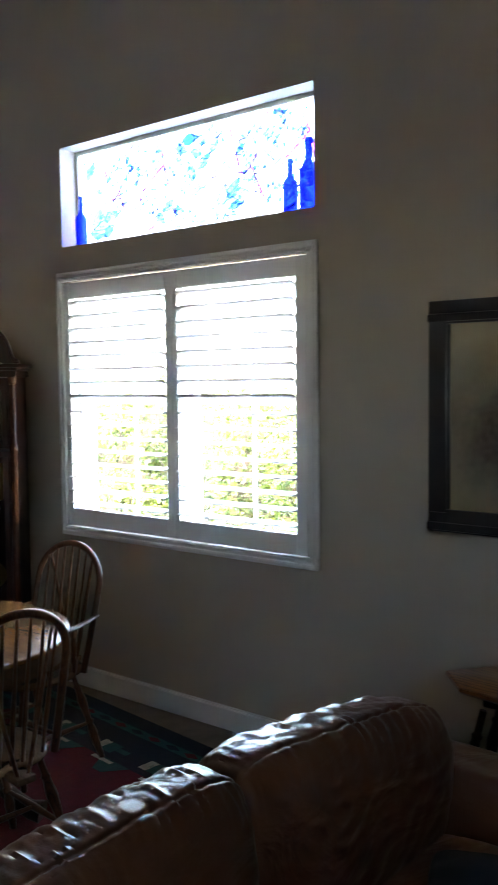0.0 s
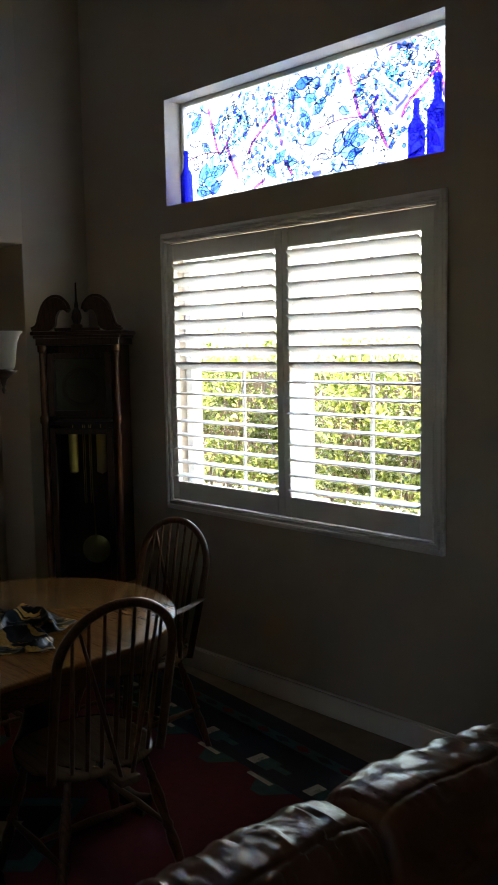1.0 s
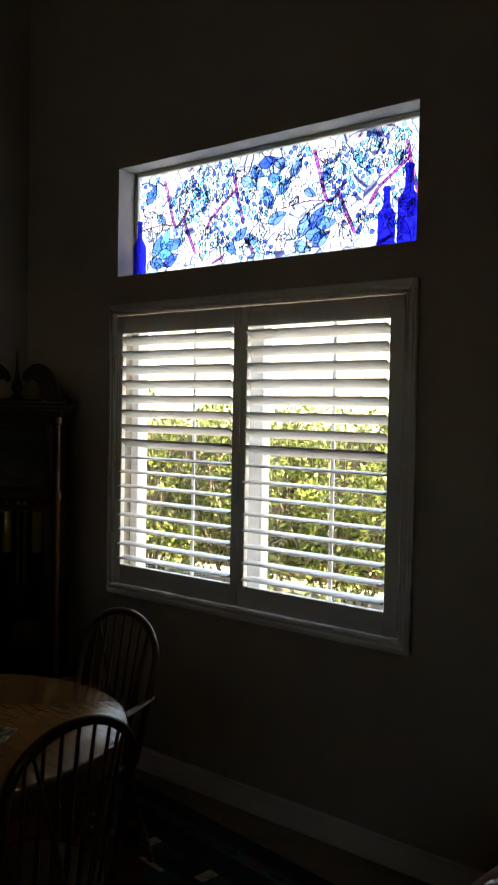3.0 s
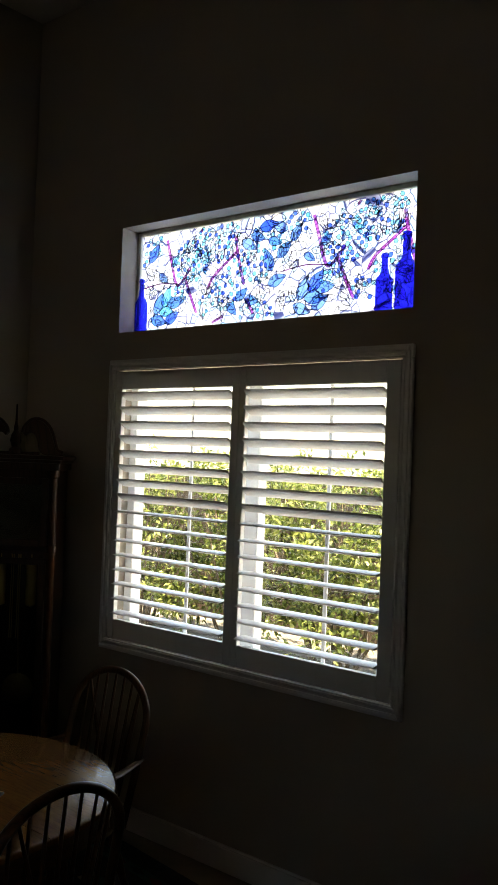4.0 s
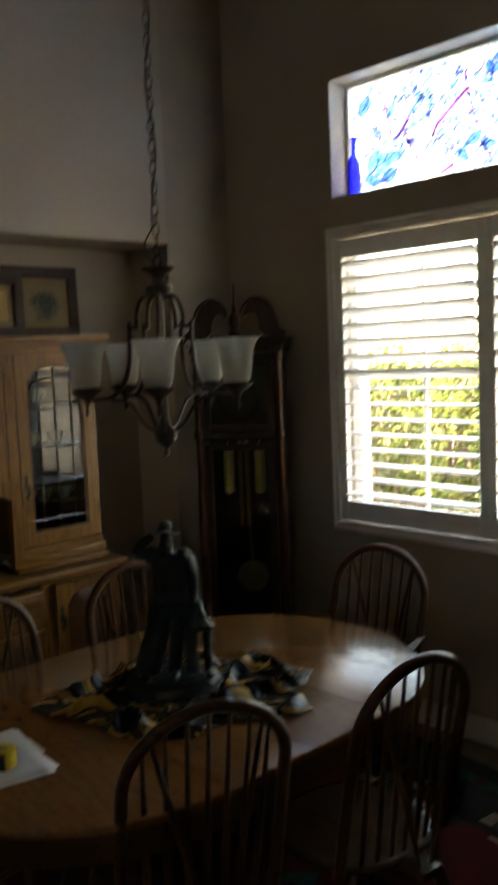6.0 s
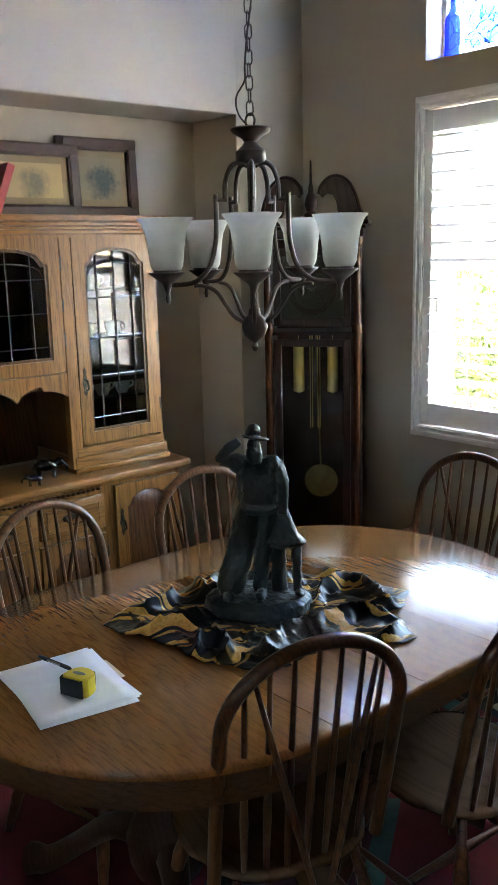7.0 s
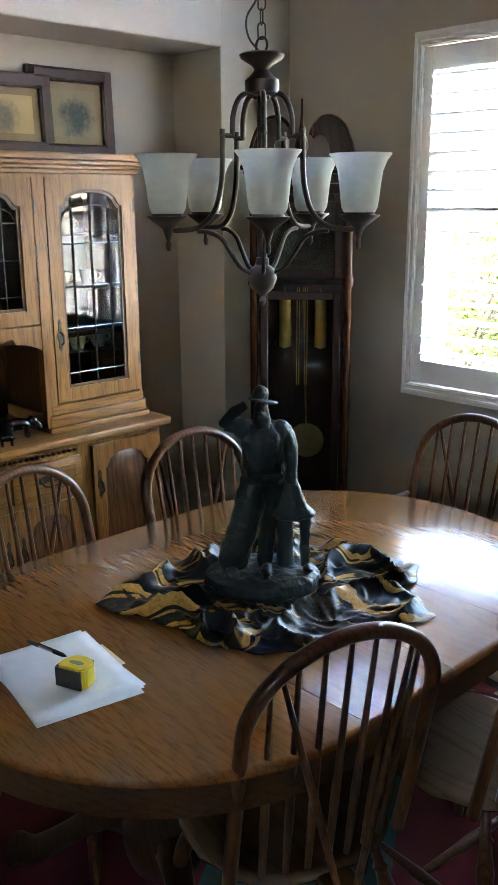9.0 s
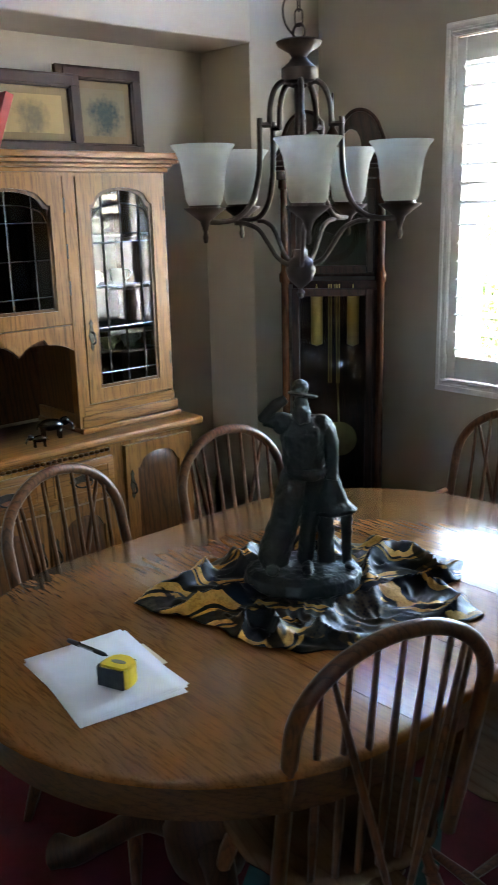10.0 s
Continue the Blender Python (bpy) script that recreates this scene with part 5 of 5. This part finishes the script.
vor.inputs["Scale"].default_value = 120
links.new(vec, vor.inputs["Vector"])
fleck = ramp(nodes, links, vor.outputs["Distance"], [(0.25, (0.006, 0.008, 0.012)), (0.55, (0.032, 0.028, 0.022))])
where = ramp(nodes, links, noise_tex(nodes, links, vec, 7, 2, 0.5, 0.5), [(0.60, (0, 0, 0)), (0.61, (1, 1, 1))])
plain = ramp(nodes, links, noise_tex(nodes, links, vec, 10, 2, 0.5, 0.6), [(0.53, (1, 1, 1)), (0.56, (0.04, 0.05, 0.07))])
weave = ramp(nodes, links, noise_tex(nodes, links, vec, 75, 3, 0.7, 1.5), [(0.42, (0.35, 0.30, 0.25)), (0.52, (1, 1, 1))])
bands = mixed(nodes, links, 0.45, mixed(nodes, links, 1.0, bands, plain, "MULTIPLY"), weave, "MULTIPLY")
links.new(mixed(nodes, links, where, bands, fleck), bsdf.inputs["Base Color"])
bump(nodes, links, bsdf, noise_tex(nodes, links, vec, 300, 2), 0.1, 0.001)


def scarf_radius(th):
    """Outline of the crumpled cloth: corners that reach out, hollows between."""
    angles = [-180, -150, -134, -120, -102, -79, -47, -15, 5, 23, 42, 63, 88, 125, 166, 180]
    reach = [0.26, 0.285, 0.34, 0.405, 0.32, 0.295, 0.345, 0.30, 0.315, 0.44, 0.335, 0.43, 0.335, 0.27, 0.24, 0.26]
    return float(np.interp(math.degrees(th), angles, reach)) * (1 + 0.03 * math.sin(9 * th) + 0.015 * math.sin(23 * th + 1))


bm = bmesh.new()
nr, na = 60, 300
grid = []
for i in range(nr + 1):
    row = []
    for j in range(na):
        th = -math.pi + 2 * math.pi * j / na
        f = i / nr
        r = scarf_radius(th) * f
        p = Vector((r * math.cos(th), r * math.sin(th), 0))
        w = Vector((p.x + 0.04 * noise.noise(p * 6), p.y + 0.04 * noise.noise(p * 6 + Vector((3, 3, 3))), 0))
        ridge = 1 - min(1, 3.0 * abs(noise.noise(Vector((w.x * 7.6, w.y * 7.6, 1.3)))))
        small = 1 - min(1, 3.0 * abs(noise.noise(Vector((w.x * 19, w.y * 19, 4.0)))))
        pleat = abs(math.sin(11 * th + 5 * noise.noise(Vector((w.x * 7, w.y * 7, 9.0)))))
        lift = np.interp(f, [0, 0.26, 0.36, 0.55, 0.85, 0.96, 1.0], [0.0, 0.0, 0.5, 1.0, 0.9, 0.45, 0.10])
        h = 0.003 + lift * (0.044 * ridge ** 2 + 0.007 * small ** 3 + 0.005 * pleat ** 3)
        if f < 0.27:
            h = 0.004
        push = 0.022 * lift
        row.append(bm.verts.new((p.x + push * noise.noise(p * 16), p.y + push * noise.noise(p * 16 + Vector((5, 5, 0))), h)))
    grid.append(row)
for i in range(nr):
    for j in range(na):
        k = (j + 1) % na
        bm.faces.new((grid[i][j], grid[i][k], grid[i + 1][k], grid[i + 1][j]))
bmesh.ops.remove_doubles(bm, verts=bm.verts[:], dist=0.00005)
scarf = new("silk_scarf", mesh_of("silk_scarf", bm, CLOTH, 80))
scarf.matrix_basis = Matrix.Translation((-4.195, 2.36, TZ + 0.0015))
sol = scarf.modifiers.new("thickness", "SOLIDIFY")
sol.thickness, sol.offset = 0.0012, 1
tagged(scarf, "crumpled black and gold patterned silk scarf spread on the table", "scarf")

# ---- papers, pen and tape measure ----
stack = thing("paper_stack", "loose stack of white letter paper on the table", "paper", pose(-4.064, 1.654, TZ + 0.0005, 0, 0, 81.5))
for k, (dx, dy, turn) in enumerate(((0.014, -0.010, 4.0), (-0.004, -0.012, -2.4), (0.009, -0.006, 2.0), (0.003, -0.005, -1.0), (0.0, 0.0, 0.0))):
    bm = bmesh.new()
    n = 8
    rows = [[bm.verts.new((0.216 * i / n, 0.279 * j / n, 0.0012 * (i / n) ** 6 * (1 if k > 2 else 0.2) + 0.0010 * (j / n) ** 5)) for j in range(n + 1)] for i in range(n + 1)]
    for i in range(n):
        for j in range(n):
            bm.faces.new((rows[i][j], rows[i + 1][j], rows[i + 1][j + 1], rows[i][j + 1]))
    ob = part("sheet", bm, PAPER, stack)
    ob.matrix_basis = pose(dx, dy, 0.0008 + 0.0010 * k, 0, 0, turn)
    sol = ob.modifiers.new("thickness", "SOLIDIFY")
    sol.thickness = 0.0005
tab = part("divider", box(bmesh.new(), 0.15, 0.236, 0.09, 0.19, 0.0002, 0.0012), CREAM, stack, "cream divider tab")
tab.matrix_basis = pose(0, 0, 0.0028, 0, 0, 2)
YELLOW = mottled("yellow_plastic", (0.72, 0.50, 0.02), (0.80, 0.58, 0.04), 30, 0.35, 120, 0.05)
LABEL_GREY = mottled("grey_label", (0.16, 0.15, 0.13), (0.24, 0.23, 0.20), 40, 0.5, 200, 0.05)
RUBBER = mottled("black_rubber", (0.012, 0.012, 0.013), (0.025, 0.025, 0.026), 60, 0.6, 260, 0.5)
tape = thing("tape_measure", "yellow and black tape measure lying flat on the papers", "tape measure", pose(-4.123, 1.783, TZ + 0.0085, 0, 0, 24) @ Matrix.Diagonal((0.86, 0.86, 1.02, 1)))
outline = [(-0.036, -0.028), (0.026, -0.030), (0.036, -0.020), (0.038, 0.006), (0.030, 0.024), (0.010, 0.034), (-0.014, 0.034), (-0.030, 0.024), (-0.038, 0.004), (-0.040, -0.020)]
bm = bmesh.new()
prism(bm, outline, Matrix.Identity(4), 0.044)
bmesh.ops.bevel(bm, geom=bm.edges[:], offset=0.004, segments=2, affect="EDGES")
part("case", bm, YELLOW, tape)
bm = bmesh.new()
cover = [(-0.043, -0.018), (-0.040, -0.030), (0.020, -0.034), (0.029, -0.033), (0.026, -0.024), (-0.032, -0.024), (-0.034, -0.010), (-0.034, 0.010), (-0.040, 0.008)]
prism(bm, cover, Matrix.Translation((0, 0, 0.002)), 0.038)
part("grip", bm, RUBBER, tape, "black ribbed rubber grip")
bm = bmesh.new()
box(bm, -0.030, 0.020, 0.030, 0.040, 0.003, 0.036, 0.003, 2)
part("nose", bm, RUBBER, tape)
prism_loop = [(0.019 * math.cos(2 * math.pi * k / 20), 0.007 * math.sin(2 * math.pi * k / 20) - 0.006) for k in range(20)]
part("label", prism(bmesh.new(), prism_loop, Matrix.Translation((0.0, 0.004, 0.0442)), 0.0008), LABEL_GREY, tape, "grey oval label")
pen = thing("pen", "black and grey ballpoint pen lying across the papers", "pen", pose(-4.334, 1.795, TZ + 0.0145, 0, 86, 6))
part("barrel", lathe(bmesh.new(), [(0, 0.03), (0.0042, 0.03), (0.0045, 0.085), (0.004, 0.095), (0, 0.095)], 12), STEEL, pen, "grey barrel")
part("cap", lathe(bmesh.new(), [(0, 0), (0.004, 0.001), (0.005, 0.008), (0.0052, 0.038), (0, 0.038)], 12), RUBBER, pen)
part("tip", lathe(bmesh.new(), [(0, 0.132), (0.0012, 0.130), (0.0045, 0.118), (0.0048, 0.09), (0, 0.09)], 12), RUBBER, pen)

# ---- rug under the table ----
RUG = {n: mottled("rug_" + n, c, tuple(v * 1.5 for v in c), 30, 0.95, 380, 0.9) for n, c in (("navy", (0.008, 0.011, 0.018)), ("red", (0.075, 0.004, 0.007)), ("teal", (0.018, 0.06, 0.055)), ("maroon", (0.035, 0.006, 0.012)), ("ivory", (0.34, 0.30, 0.24)))}
rug = thing("rug", "southwestern woven rug with red field and navy-teal border", "rug", pose(-4.12, 2.46, 0.0005, 0, 0, -7))
RW, RD = 1.55, 1.36
part("ground", box(bmesh.new(), -RW, RW, -RD, RD, 0, 0.008, 0.002), RUG["navy"], rug)


def motif(colour, quads, z=0.0082):
    for loop in quads:
        part("woven_motif", prism(bmesh.new(), loop, Matrix.Translation((0, 0, z)), 0.0012), RUG[colour], rug)


def bar(x0, x1, y0, y1):
    return [(x0, y0), (x1, y0), (x1, y1), (x0, y1)]


def diamond(x, y, a, b):
    return [(x - a, y), (x, y - b), (x + a, y), (x, y + b)]


for s in (-1, 1):
    motif("teal", [bar(-RW + 0.10, RW - 0.10, s * (RD - 0.155), s * (RD - 0.10))])
    motif("teal", [bar(s * (RW - 0.155), s * (RW - 0.10), -RD + 0.16, RD - 0.16)])
    motif("red", [diamond(-RW + 0.2 + 0.26 * k, s * (RD - 0.128), 0.045, 0.022) for k in range(12)], 0.0096)
    motif("navy", [diamond(-RW + 0.33 + 0.26 * k, s * (RD - 0.128), 0.05, 0.02) for k in range(11)], 0.0096)
motif("red", [bar(-RW + 0.42, RW - 0.42, -RD + 0.40, RD - 0.40)])
motif("maroon", [bar(-RW + 0.36, -RW + 0.415, -RD + 0.4, RD - 0.4), bar(RW - 0.415, RW - 0.36, -RD + 0.4, RD - 0.4)])
for s in (-1, 1):
    for k in range(7):
        x = -1.0 + 0.34 * k
        motif("teal", [[(x - 0.10, s * (RD - 0.40)), (x + 0.10, s * (RD - 0.40)), (x + 0.03, s * (RD - 0.50)), (x - 0.03, s * (RD - 0.50))]], 0.0096)
        motif("ivory", [bar(x + 0.11, x + 0.16, s * (RD - 0.36), s * (RD - 0.28)), bar(x - 0.14, x + 0.0, s * (RD - 0.43), s * (RD - 0.41))], 0.0112)
        motif("teal", [bar(x + 0.165, x + 0.24, s * (RD - 0.36), s * (RD - 0.28)), bar(x - 0.2, x - 0.02, s * (RD - 0.33), s * (RD - 0.30))], 0.0112)
for x in (-0.7, 0.0, 0.7):
    motif("teal", [diamond(x, 0, 0.30, 0.36)], 0.0096)
    motif("maroon", [diamond(x, 0, 0.22, 0.27)], 0.0112)
    motif("ivory", [diamond(x, 0, 0.08, 0.10)], 0.0128)

# ---- leather love seat behind the walkway ----
LEATHER, nodes, links, bsdf = material("brown_leather", 0.28, 0, (0.10, 0.045, 0.022), 0.38)
vec = coords(nodes, links)
links.new(ramp(nodes, links, noise_tex(nodes, links, vec, 5, 4), [(0.25, (0.095, 0.036, 0.018)), (0.75, (0.145, 0.058, 0.029))]), bsdf.inputs["Base Color"])
pebble = nodes.new("ShaderNodeTexVoronoi")
pebble.inputs["Scale"].default_value = 260
links.new(vec, pebble.inputs["Vector"])
crease = noise_tex(nodes, links, coords(nodes, links, (1, 0.7, 1)), 6, 3, 0.55, 1.8)
b1, b2 = nodes.new("ShaderNodeBump"), nodes.new("ShaderNodeBump")
b1.inputs["Strength"].default_value, b1.inputs["Distance"].default_value = 0.15, 0.001
b2.inputs["Strength"].default_value, b2.inputs["Distance"].default_value = 0.34, 0.022
links.new(pebble.outputs["Distance"], b1.inputs["Height"])
links.new(crease, b2.inputs["Height"])
links.new(b1.outputs["Normal"], b2.inputs["Normal"])
links.new(b2.outputs["Normal"], bsdf.inputs["Normal"])


def pillow(x0, x1, y0, y1, z0, z1, puff=0.5, seed=0, wrinkle=0.006, top_gather=0.0, n=26, slump=0.0):
    """A stuffed cushion: a rounded box with creases, gathered along its top seam where asked."""
    bm = bmesh.new()
    bmesh.ops.create_cube(bm, size=2.0)
    bmesh.ops.subdivide_edges(bm, edges=bm.edges[:], cuts=n, use_grid_fill=True)
    cx, cy, cz = (x0 + x1) / 2, (y0 + y1) / 2, (z0 + z1) / 2
    hx, hy, hz = (x1 - x0) / 2, (y1 - y0) / 2, (z1 - z0) / 2
    ex = 2 + 5 * (1 - puff)
    ey = ex + 6.0
    for v in bm.verts:
        p = v.co.copy()
        k = ((abs(p.x) ** ex + abs(p.z) ** ex) ** (ey / ex) + abs(p.y) ** ey) ** (1 / ey)
        u = p / k
        q = Vector((cx + u.x * hx, cy + u.y * hy, cz + u.z * hz))
        s = Vector((q.x * 5, q.y * 5, q.z * 5 + seed))
        d = wrinkle * (noise.noise(s) + 0.8 * abs(noise.noise(s * 2.7)) - 0.3)
        if top_gather and u.z > 0.45:
            g = (u.z - 0.45) / 0.55
            d += top_gather * g * (abs(noise.noise(Vector((q.x * 7, q.y * 38, seed + 3.0)))) - 0.25)
            d -= top_gather * 0.45 * math.exp(-((u.x - 0.42) / 0.035) ** 2) * g
        q.z -= abs(slump) * max(0.0, 0.5 + math.copysign(0.5, -slump) * u.y) ** 1.4 * max(0.0, u.z + 0.3)
        v.co = q + u.normalized() * d
    return bm


SFX = -2.36
sofa = thing("love_seat", "worn brown leather love seat with puffy wrinkled cushions", "sofa", pose(SFX, 2.20, 0, 0, 0, -3.5))
part("base", pillow(-0.20, 0.70, -0.80, 0.87, 0.06, 0.30, 0.15, 1, 0.004, n=14), LEATHER, sofa)
part("back_frame", pillow(-0.20, 0.02, -0.80, 0.83, 0.08, 0.76, 0.3, 2, 0.006, n=20), LEATHER, sofa)
for k, (y0, y1) in enumerate(((-0.645, 0.018), (0.002, 0.795))):
    part("back_cushion", pillow(-0.115, 0.135, y0, y1, 0.38, 0.888 if k == 0 else 0.893, 0.80, 10 + k * 7, 0.009, 0.015, 64, -0.07 if k else 0.02), LEATHER, sofa, "puffy back cushion gathered along its top seam")
    part("seat_cushion", pillow(0.06, 0.74, y0 + 0.005, y1 - 0.005, 0.28, 0.47, 0.35, 20 + k, 0.010, n=26), LEATHER, sofa)
for y0, y1 in ((-0.84, -0.62), (0.79, 0.99)):
    part("arm", pillow(-0.16, 0.76, y0, y1, 0.08, 0.62, 0.35, 30 + y0, 0.007, n=24), LEATHER, sofa)
for x in (-0.12, 0.62):
    for y in (-0.72, 0.82):
        part("foot", lathe(bmesh.new(), [(0, 0), (0.025, 0), (0.035, 0.075), (0, 0.075)], 14, Matrix.Translation((x, y, 0))), CHERRY, sofa)

THROW = mottled("dark_throw_cloth", (0.006, 0.006, 0.008), (0.012, 0.012, 0.015), 14, 0.9, 240, 0.6)
throw = new("throw_blanket", mesh_of("throw_blanket", pillow(-0.17, 0.17, -0.14, 0.14, 0.0, 0.085, 0.45, 50, 0.012, n=22), THROW, 70))
throw.matrix_basis = pose(-1.92, 2.66, 0.462, 0, 0, 20)
tagged(throw, "dark folded throw lying on the leather seat", "blanket")

# ---- side table by the wall ----
side = thing("side_table", "small reddish-brown wooden side table with turned legs", "table", pose(-2.20, 3.78, 0))
bm = bmesh.new()
oval = [(0.40 * math.cos(2 * math.pi * k / 8 + 0.0) * (1 if k % 2 == 0 else 1.0), 0.185 * math.sin(2 * math.pi * k / 8) * (1.08 if k % 2 else 1.0)) for k in range(8)]
stacked(bm, [([(u * 0.96, v * 0.96) for u, v in oval], 0.572), (oval, 0.580), (oval, 0.592), ([(u * 0.98, v * 0.97) for u, v in oval], 0.597)])
SIDE_WOOD = wood("side_table_wood", (0.13, 0.045, 0.016), (0.30, 0.125, 0.045), (0.12, 1, 1), 10, 0.3)
part("tabletop", bm, SIDE_WOOD, side)
bm = bmesh.new()
box(bm, -0.22, 0.22, -0.09, 0.09, 0.525, 0.5715, 0.004)
part("apron", bm, CHERRY, side)
for sx in (-1, 1):
    for sy in (-1, 1):
        part("leg", turned(bmesh.new(), (sx * 0.33, sy * 0.13, 0), (sx * 0.22, sy * 0.08, 0.51), 0.024, 0.013, 12), CHERRY, side, angle=60)
part("stretcher", tube(bmesh.new(), [(-0.29, 0, 0.2), (0, 0, 0.2), (0.29, 0, 0.2)], [0.010, 0.016, 0.010], 8), CHERRY, side)
for sx in (-1, 1):
    part("stretcher", tube(bmesh.new(), [(sx * 0.29, -0.11, 0.2), (sx * 0.29, 0, 0.2), (sx * 0.29, 0.11, 0.2)], [0.009, 0.013, 0.009], 8), CHERRY, side)

# ---- large picture on the window wall ----
picture = thing("wall_picture", "large soft brown picture in a wide black frame", "picture", pose(-2.435, WY, 1.065))
PW, PH = 0.345, 0.895
ART = soft_print("dark_soft_art", (0.46, 0.38, 0.25), (0.045, 0.028, 0.02), (0.02, 0, 0.38), 0.42, 0.6, 4, 0.3)
for x0, x1, z0, z1 in ((-PW, PW, 0, 0.09), (-PW, PW, PH - 0.09, PH), (-PW, -PW + 0.09, 0.09, PH - 0.09), (PW - 0.09, PW, 0.09, PH - 0.09)):
    bm = bmesh.new()
    box(bm, x0, x1, -0.022, -0.001, z0, z1, 0.005, 2)
    flat = x1 - x0 > z1 - z0
    box(bm, x0 + (0.0 if flat else 0.008), x1 - (0.0 if flat else 0.008), -0.036, -0.0215, z0 + (0.008 if flat else -0.012), z1 - (0.05 if flat and z0 > 0.1 else 0.008 if not flat else 0.05) + (0.0 if flat else 0.02), 0.007, 2)
    part("frame", bm, BLACK_WOOD, picture)
part("canvas", box(bmesh.new(), -PW + 0.085, PW - 0.085, -0.012, -0.002, 0.085, PH - 0.085), ART, picture, "soft dark form on tan")
pane = part("pane", box(bmesh.new(), -PW + 0.088, PW - 0.088, -0.017, -0.0145, 0.088, PH - 0.088), GLASS, picture)

# ---- garden outside ----
SOIL = mottled("garden_ground", (0.11, 0.10, 0.09), (0.20, 0.185, 0.165), 3, 0.95, 60, 0.9)
FENCE = wood("fence_wood", (0.07, 0.05, 0.04), (0.16, 0.12, 0.09), (1, 1, 0.1), 8, 0.8)
BARK = mottled("bark", (0.06, 0.045, 0.03), (0.11, 0.085, 0.06), 20, 0.9, 90, 0.6)
LEAF, nodes, links, bsdf = material("leaf", 0.42, 0, (0.08, 0.13, 0.02))
island = nodes.new("ShaderNodeNewGeometry").outputs["Random Per Island"]
leaf_colour = ramp(nodes, links, island, [(0.0, (0.025, 0.045, 0.014)), (0.35, (0.10, 0.14, 0.035)), (0.75, (0.25, 0.30, 0.085)), (1.0, (0.38, 0.41, 0.16))])
links.new(leaf_colour, bsdf.inputs["Base Color"])
glow = nodes.new("ShaderNodeBsdfTranslucent")
links.new(leaf_colour, glow.inputs["Color"])
mix = nodes.new("ShaderNodeMixShader")
mix.inputs[0].default_value = 0.5
links.new(bsdf.outputs[0], mix.inputs[1])
links.new(glow.outputs[0], mix.inputs[2])
links.new(mix.outputs[0], nodes["Material Output"].inputs["Surface"])

structure("ground", box(bmesh.new(), -900, 900, -900, 900, -0.5, -0.21), SOIL, "bare grey-brown garden ground reaching the horizon")


def shrub(at, wide, deep, high, leaves, seed):
    rnd = random.Random(seed)
    ob = thing("shrub", "sunlit yellow-green leafy shrub growing outside the window", "shrub", Matrix.Translation(at), "shrubs along the fence")
    bm = bmesh.new()
    tips = []
    for k in range(9):
        x, y = rnd.uniform(-0.3, 0.3) * wide, rnd.uniform(-0.3, 0.3) * deep
        top = Vector((x * 2.2, y * 2.2, high * rnd.uniform(0.65, 0.98)))
        base = Vector((x * 0.5, y * 0.5, -0.02))
        path = smooth_path([base, base.lerp(top, 0.4) + Vector((rnd.uniform(-0.1, 0.1), 0, 0)), top], 4)
        tube(bm, path, [0.022 * (1 - 0.8 * j / len(path)) for j in range(len(path))], 6)
        tips.append((base, top))
    part("stem", bm, BARK, ob)
    verts, faces = [], []
    clumps = [(Vector((rnd.uniform(-0.5, 0.5) * wide, rnd.uniform(-0.5, 0.5) * deep, rnd.uniform(0.12, 0.95) * high)), rnd.uniform(0.10, 0.26)) for _ in range(int(34 * wide))]
    for k in range(leaves):
        c, r = clumps[rnd.randrange(len(clumps))]
        d = Vector((rnd.gauss(0, 1), rnd.gauss(0, 1), rnd.gauss(0, 1))).normalized()
        p = c + d * r * rnd.uniform(0.6, 1.05)
        if p.z < 0.03:
            continue
        size = rnd.uniform(0.022, 0.044)
        way = (d + Vector((rnd.uniform(-0.8, 0.8), rnd.uniform(-0.8, 0.8), rnd.uniform(-0.9, 0.5)))).normalized()
        side = way.cross(Vector((rnd.uniform(-1, 1), rnd.uniform(-1, 1), 1.5))).normalized()
        n = side.cross(way)
        b = len(verts)
        verts += [p, p + way * size * 0.9 + side * size * 0.55 + n * size * 0.1, p + way * size * 2.0, p + way * size * 0.9 - side * size * 0.55 + n * size * 0.1]
        faces += [(b, b + 1, b + 2), (b, b + 2, b + 3)]
    me = bpy.data.meshes.new("crown")
    me.from_pydata(verts, [], faces)
    me.materials.append(LEAF)
    tagged(part("crown", me, LEAF, ob), kind="stuff")
    return ob


for k, (x, y, w, h) in enumerate(((-10.6, 8.6, 1.7, 1.95), (-9.1, 8.2, 1.6, 2.1), (-7.7, 8.4, 1.5, 1.95), (-6.3, 8.1, 1.6, 2.05), (-4.9, 8.5, 1.6, 1.9), (-12.2, 8.7, 1.7, 2.1))):
    shrub((x, y, -0.21), w, 0.8, h, 7000, 40 + k)

fence = thing("garden_fence", "weathered brown board fence behind the shrubs", "fence")
board = mesh_of("board", box(bmesh.new(), -0.07, 0.07, -0.01, 0.01, 0, 1.72, 0.003), FENCE)
for k in range(90):
    ob = part("board", board, FENCE, fence)
    ob.matrix_basis = pose(-14.6 + 0.15 * k, 9.4 + random.uniform(-0.004, 0.004), -0.21, 0, random.uniform(-0.4, 0.4), 0)
for z in (0.2, 1.2):
    part("rail", box(bmesh.new(), -14.7, -1.1, 9.412, 9.45, z, z + 0.09), FENCE, fence)
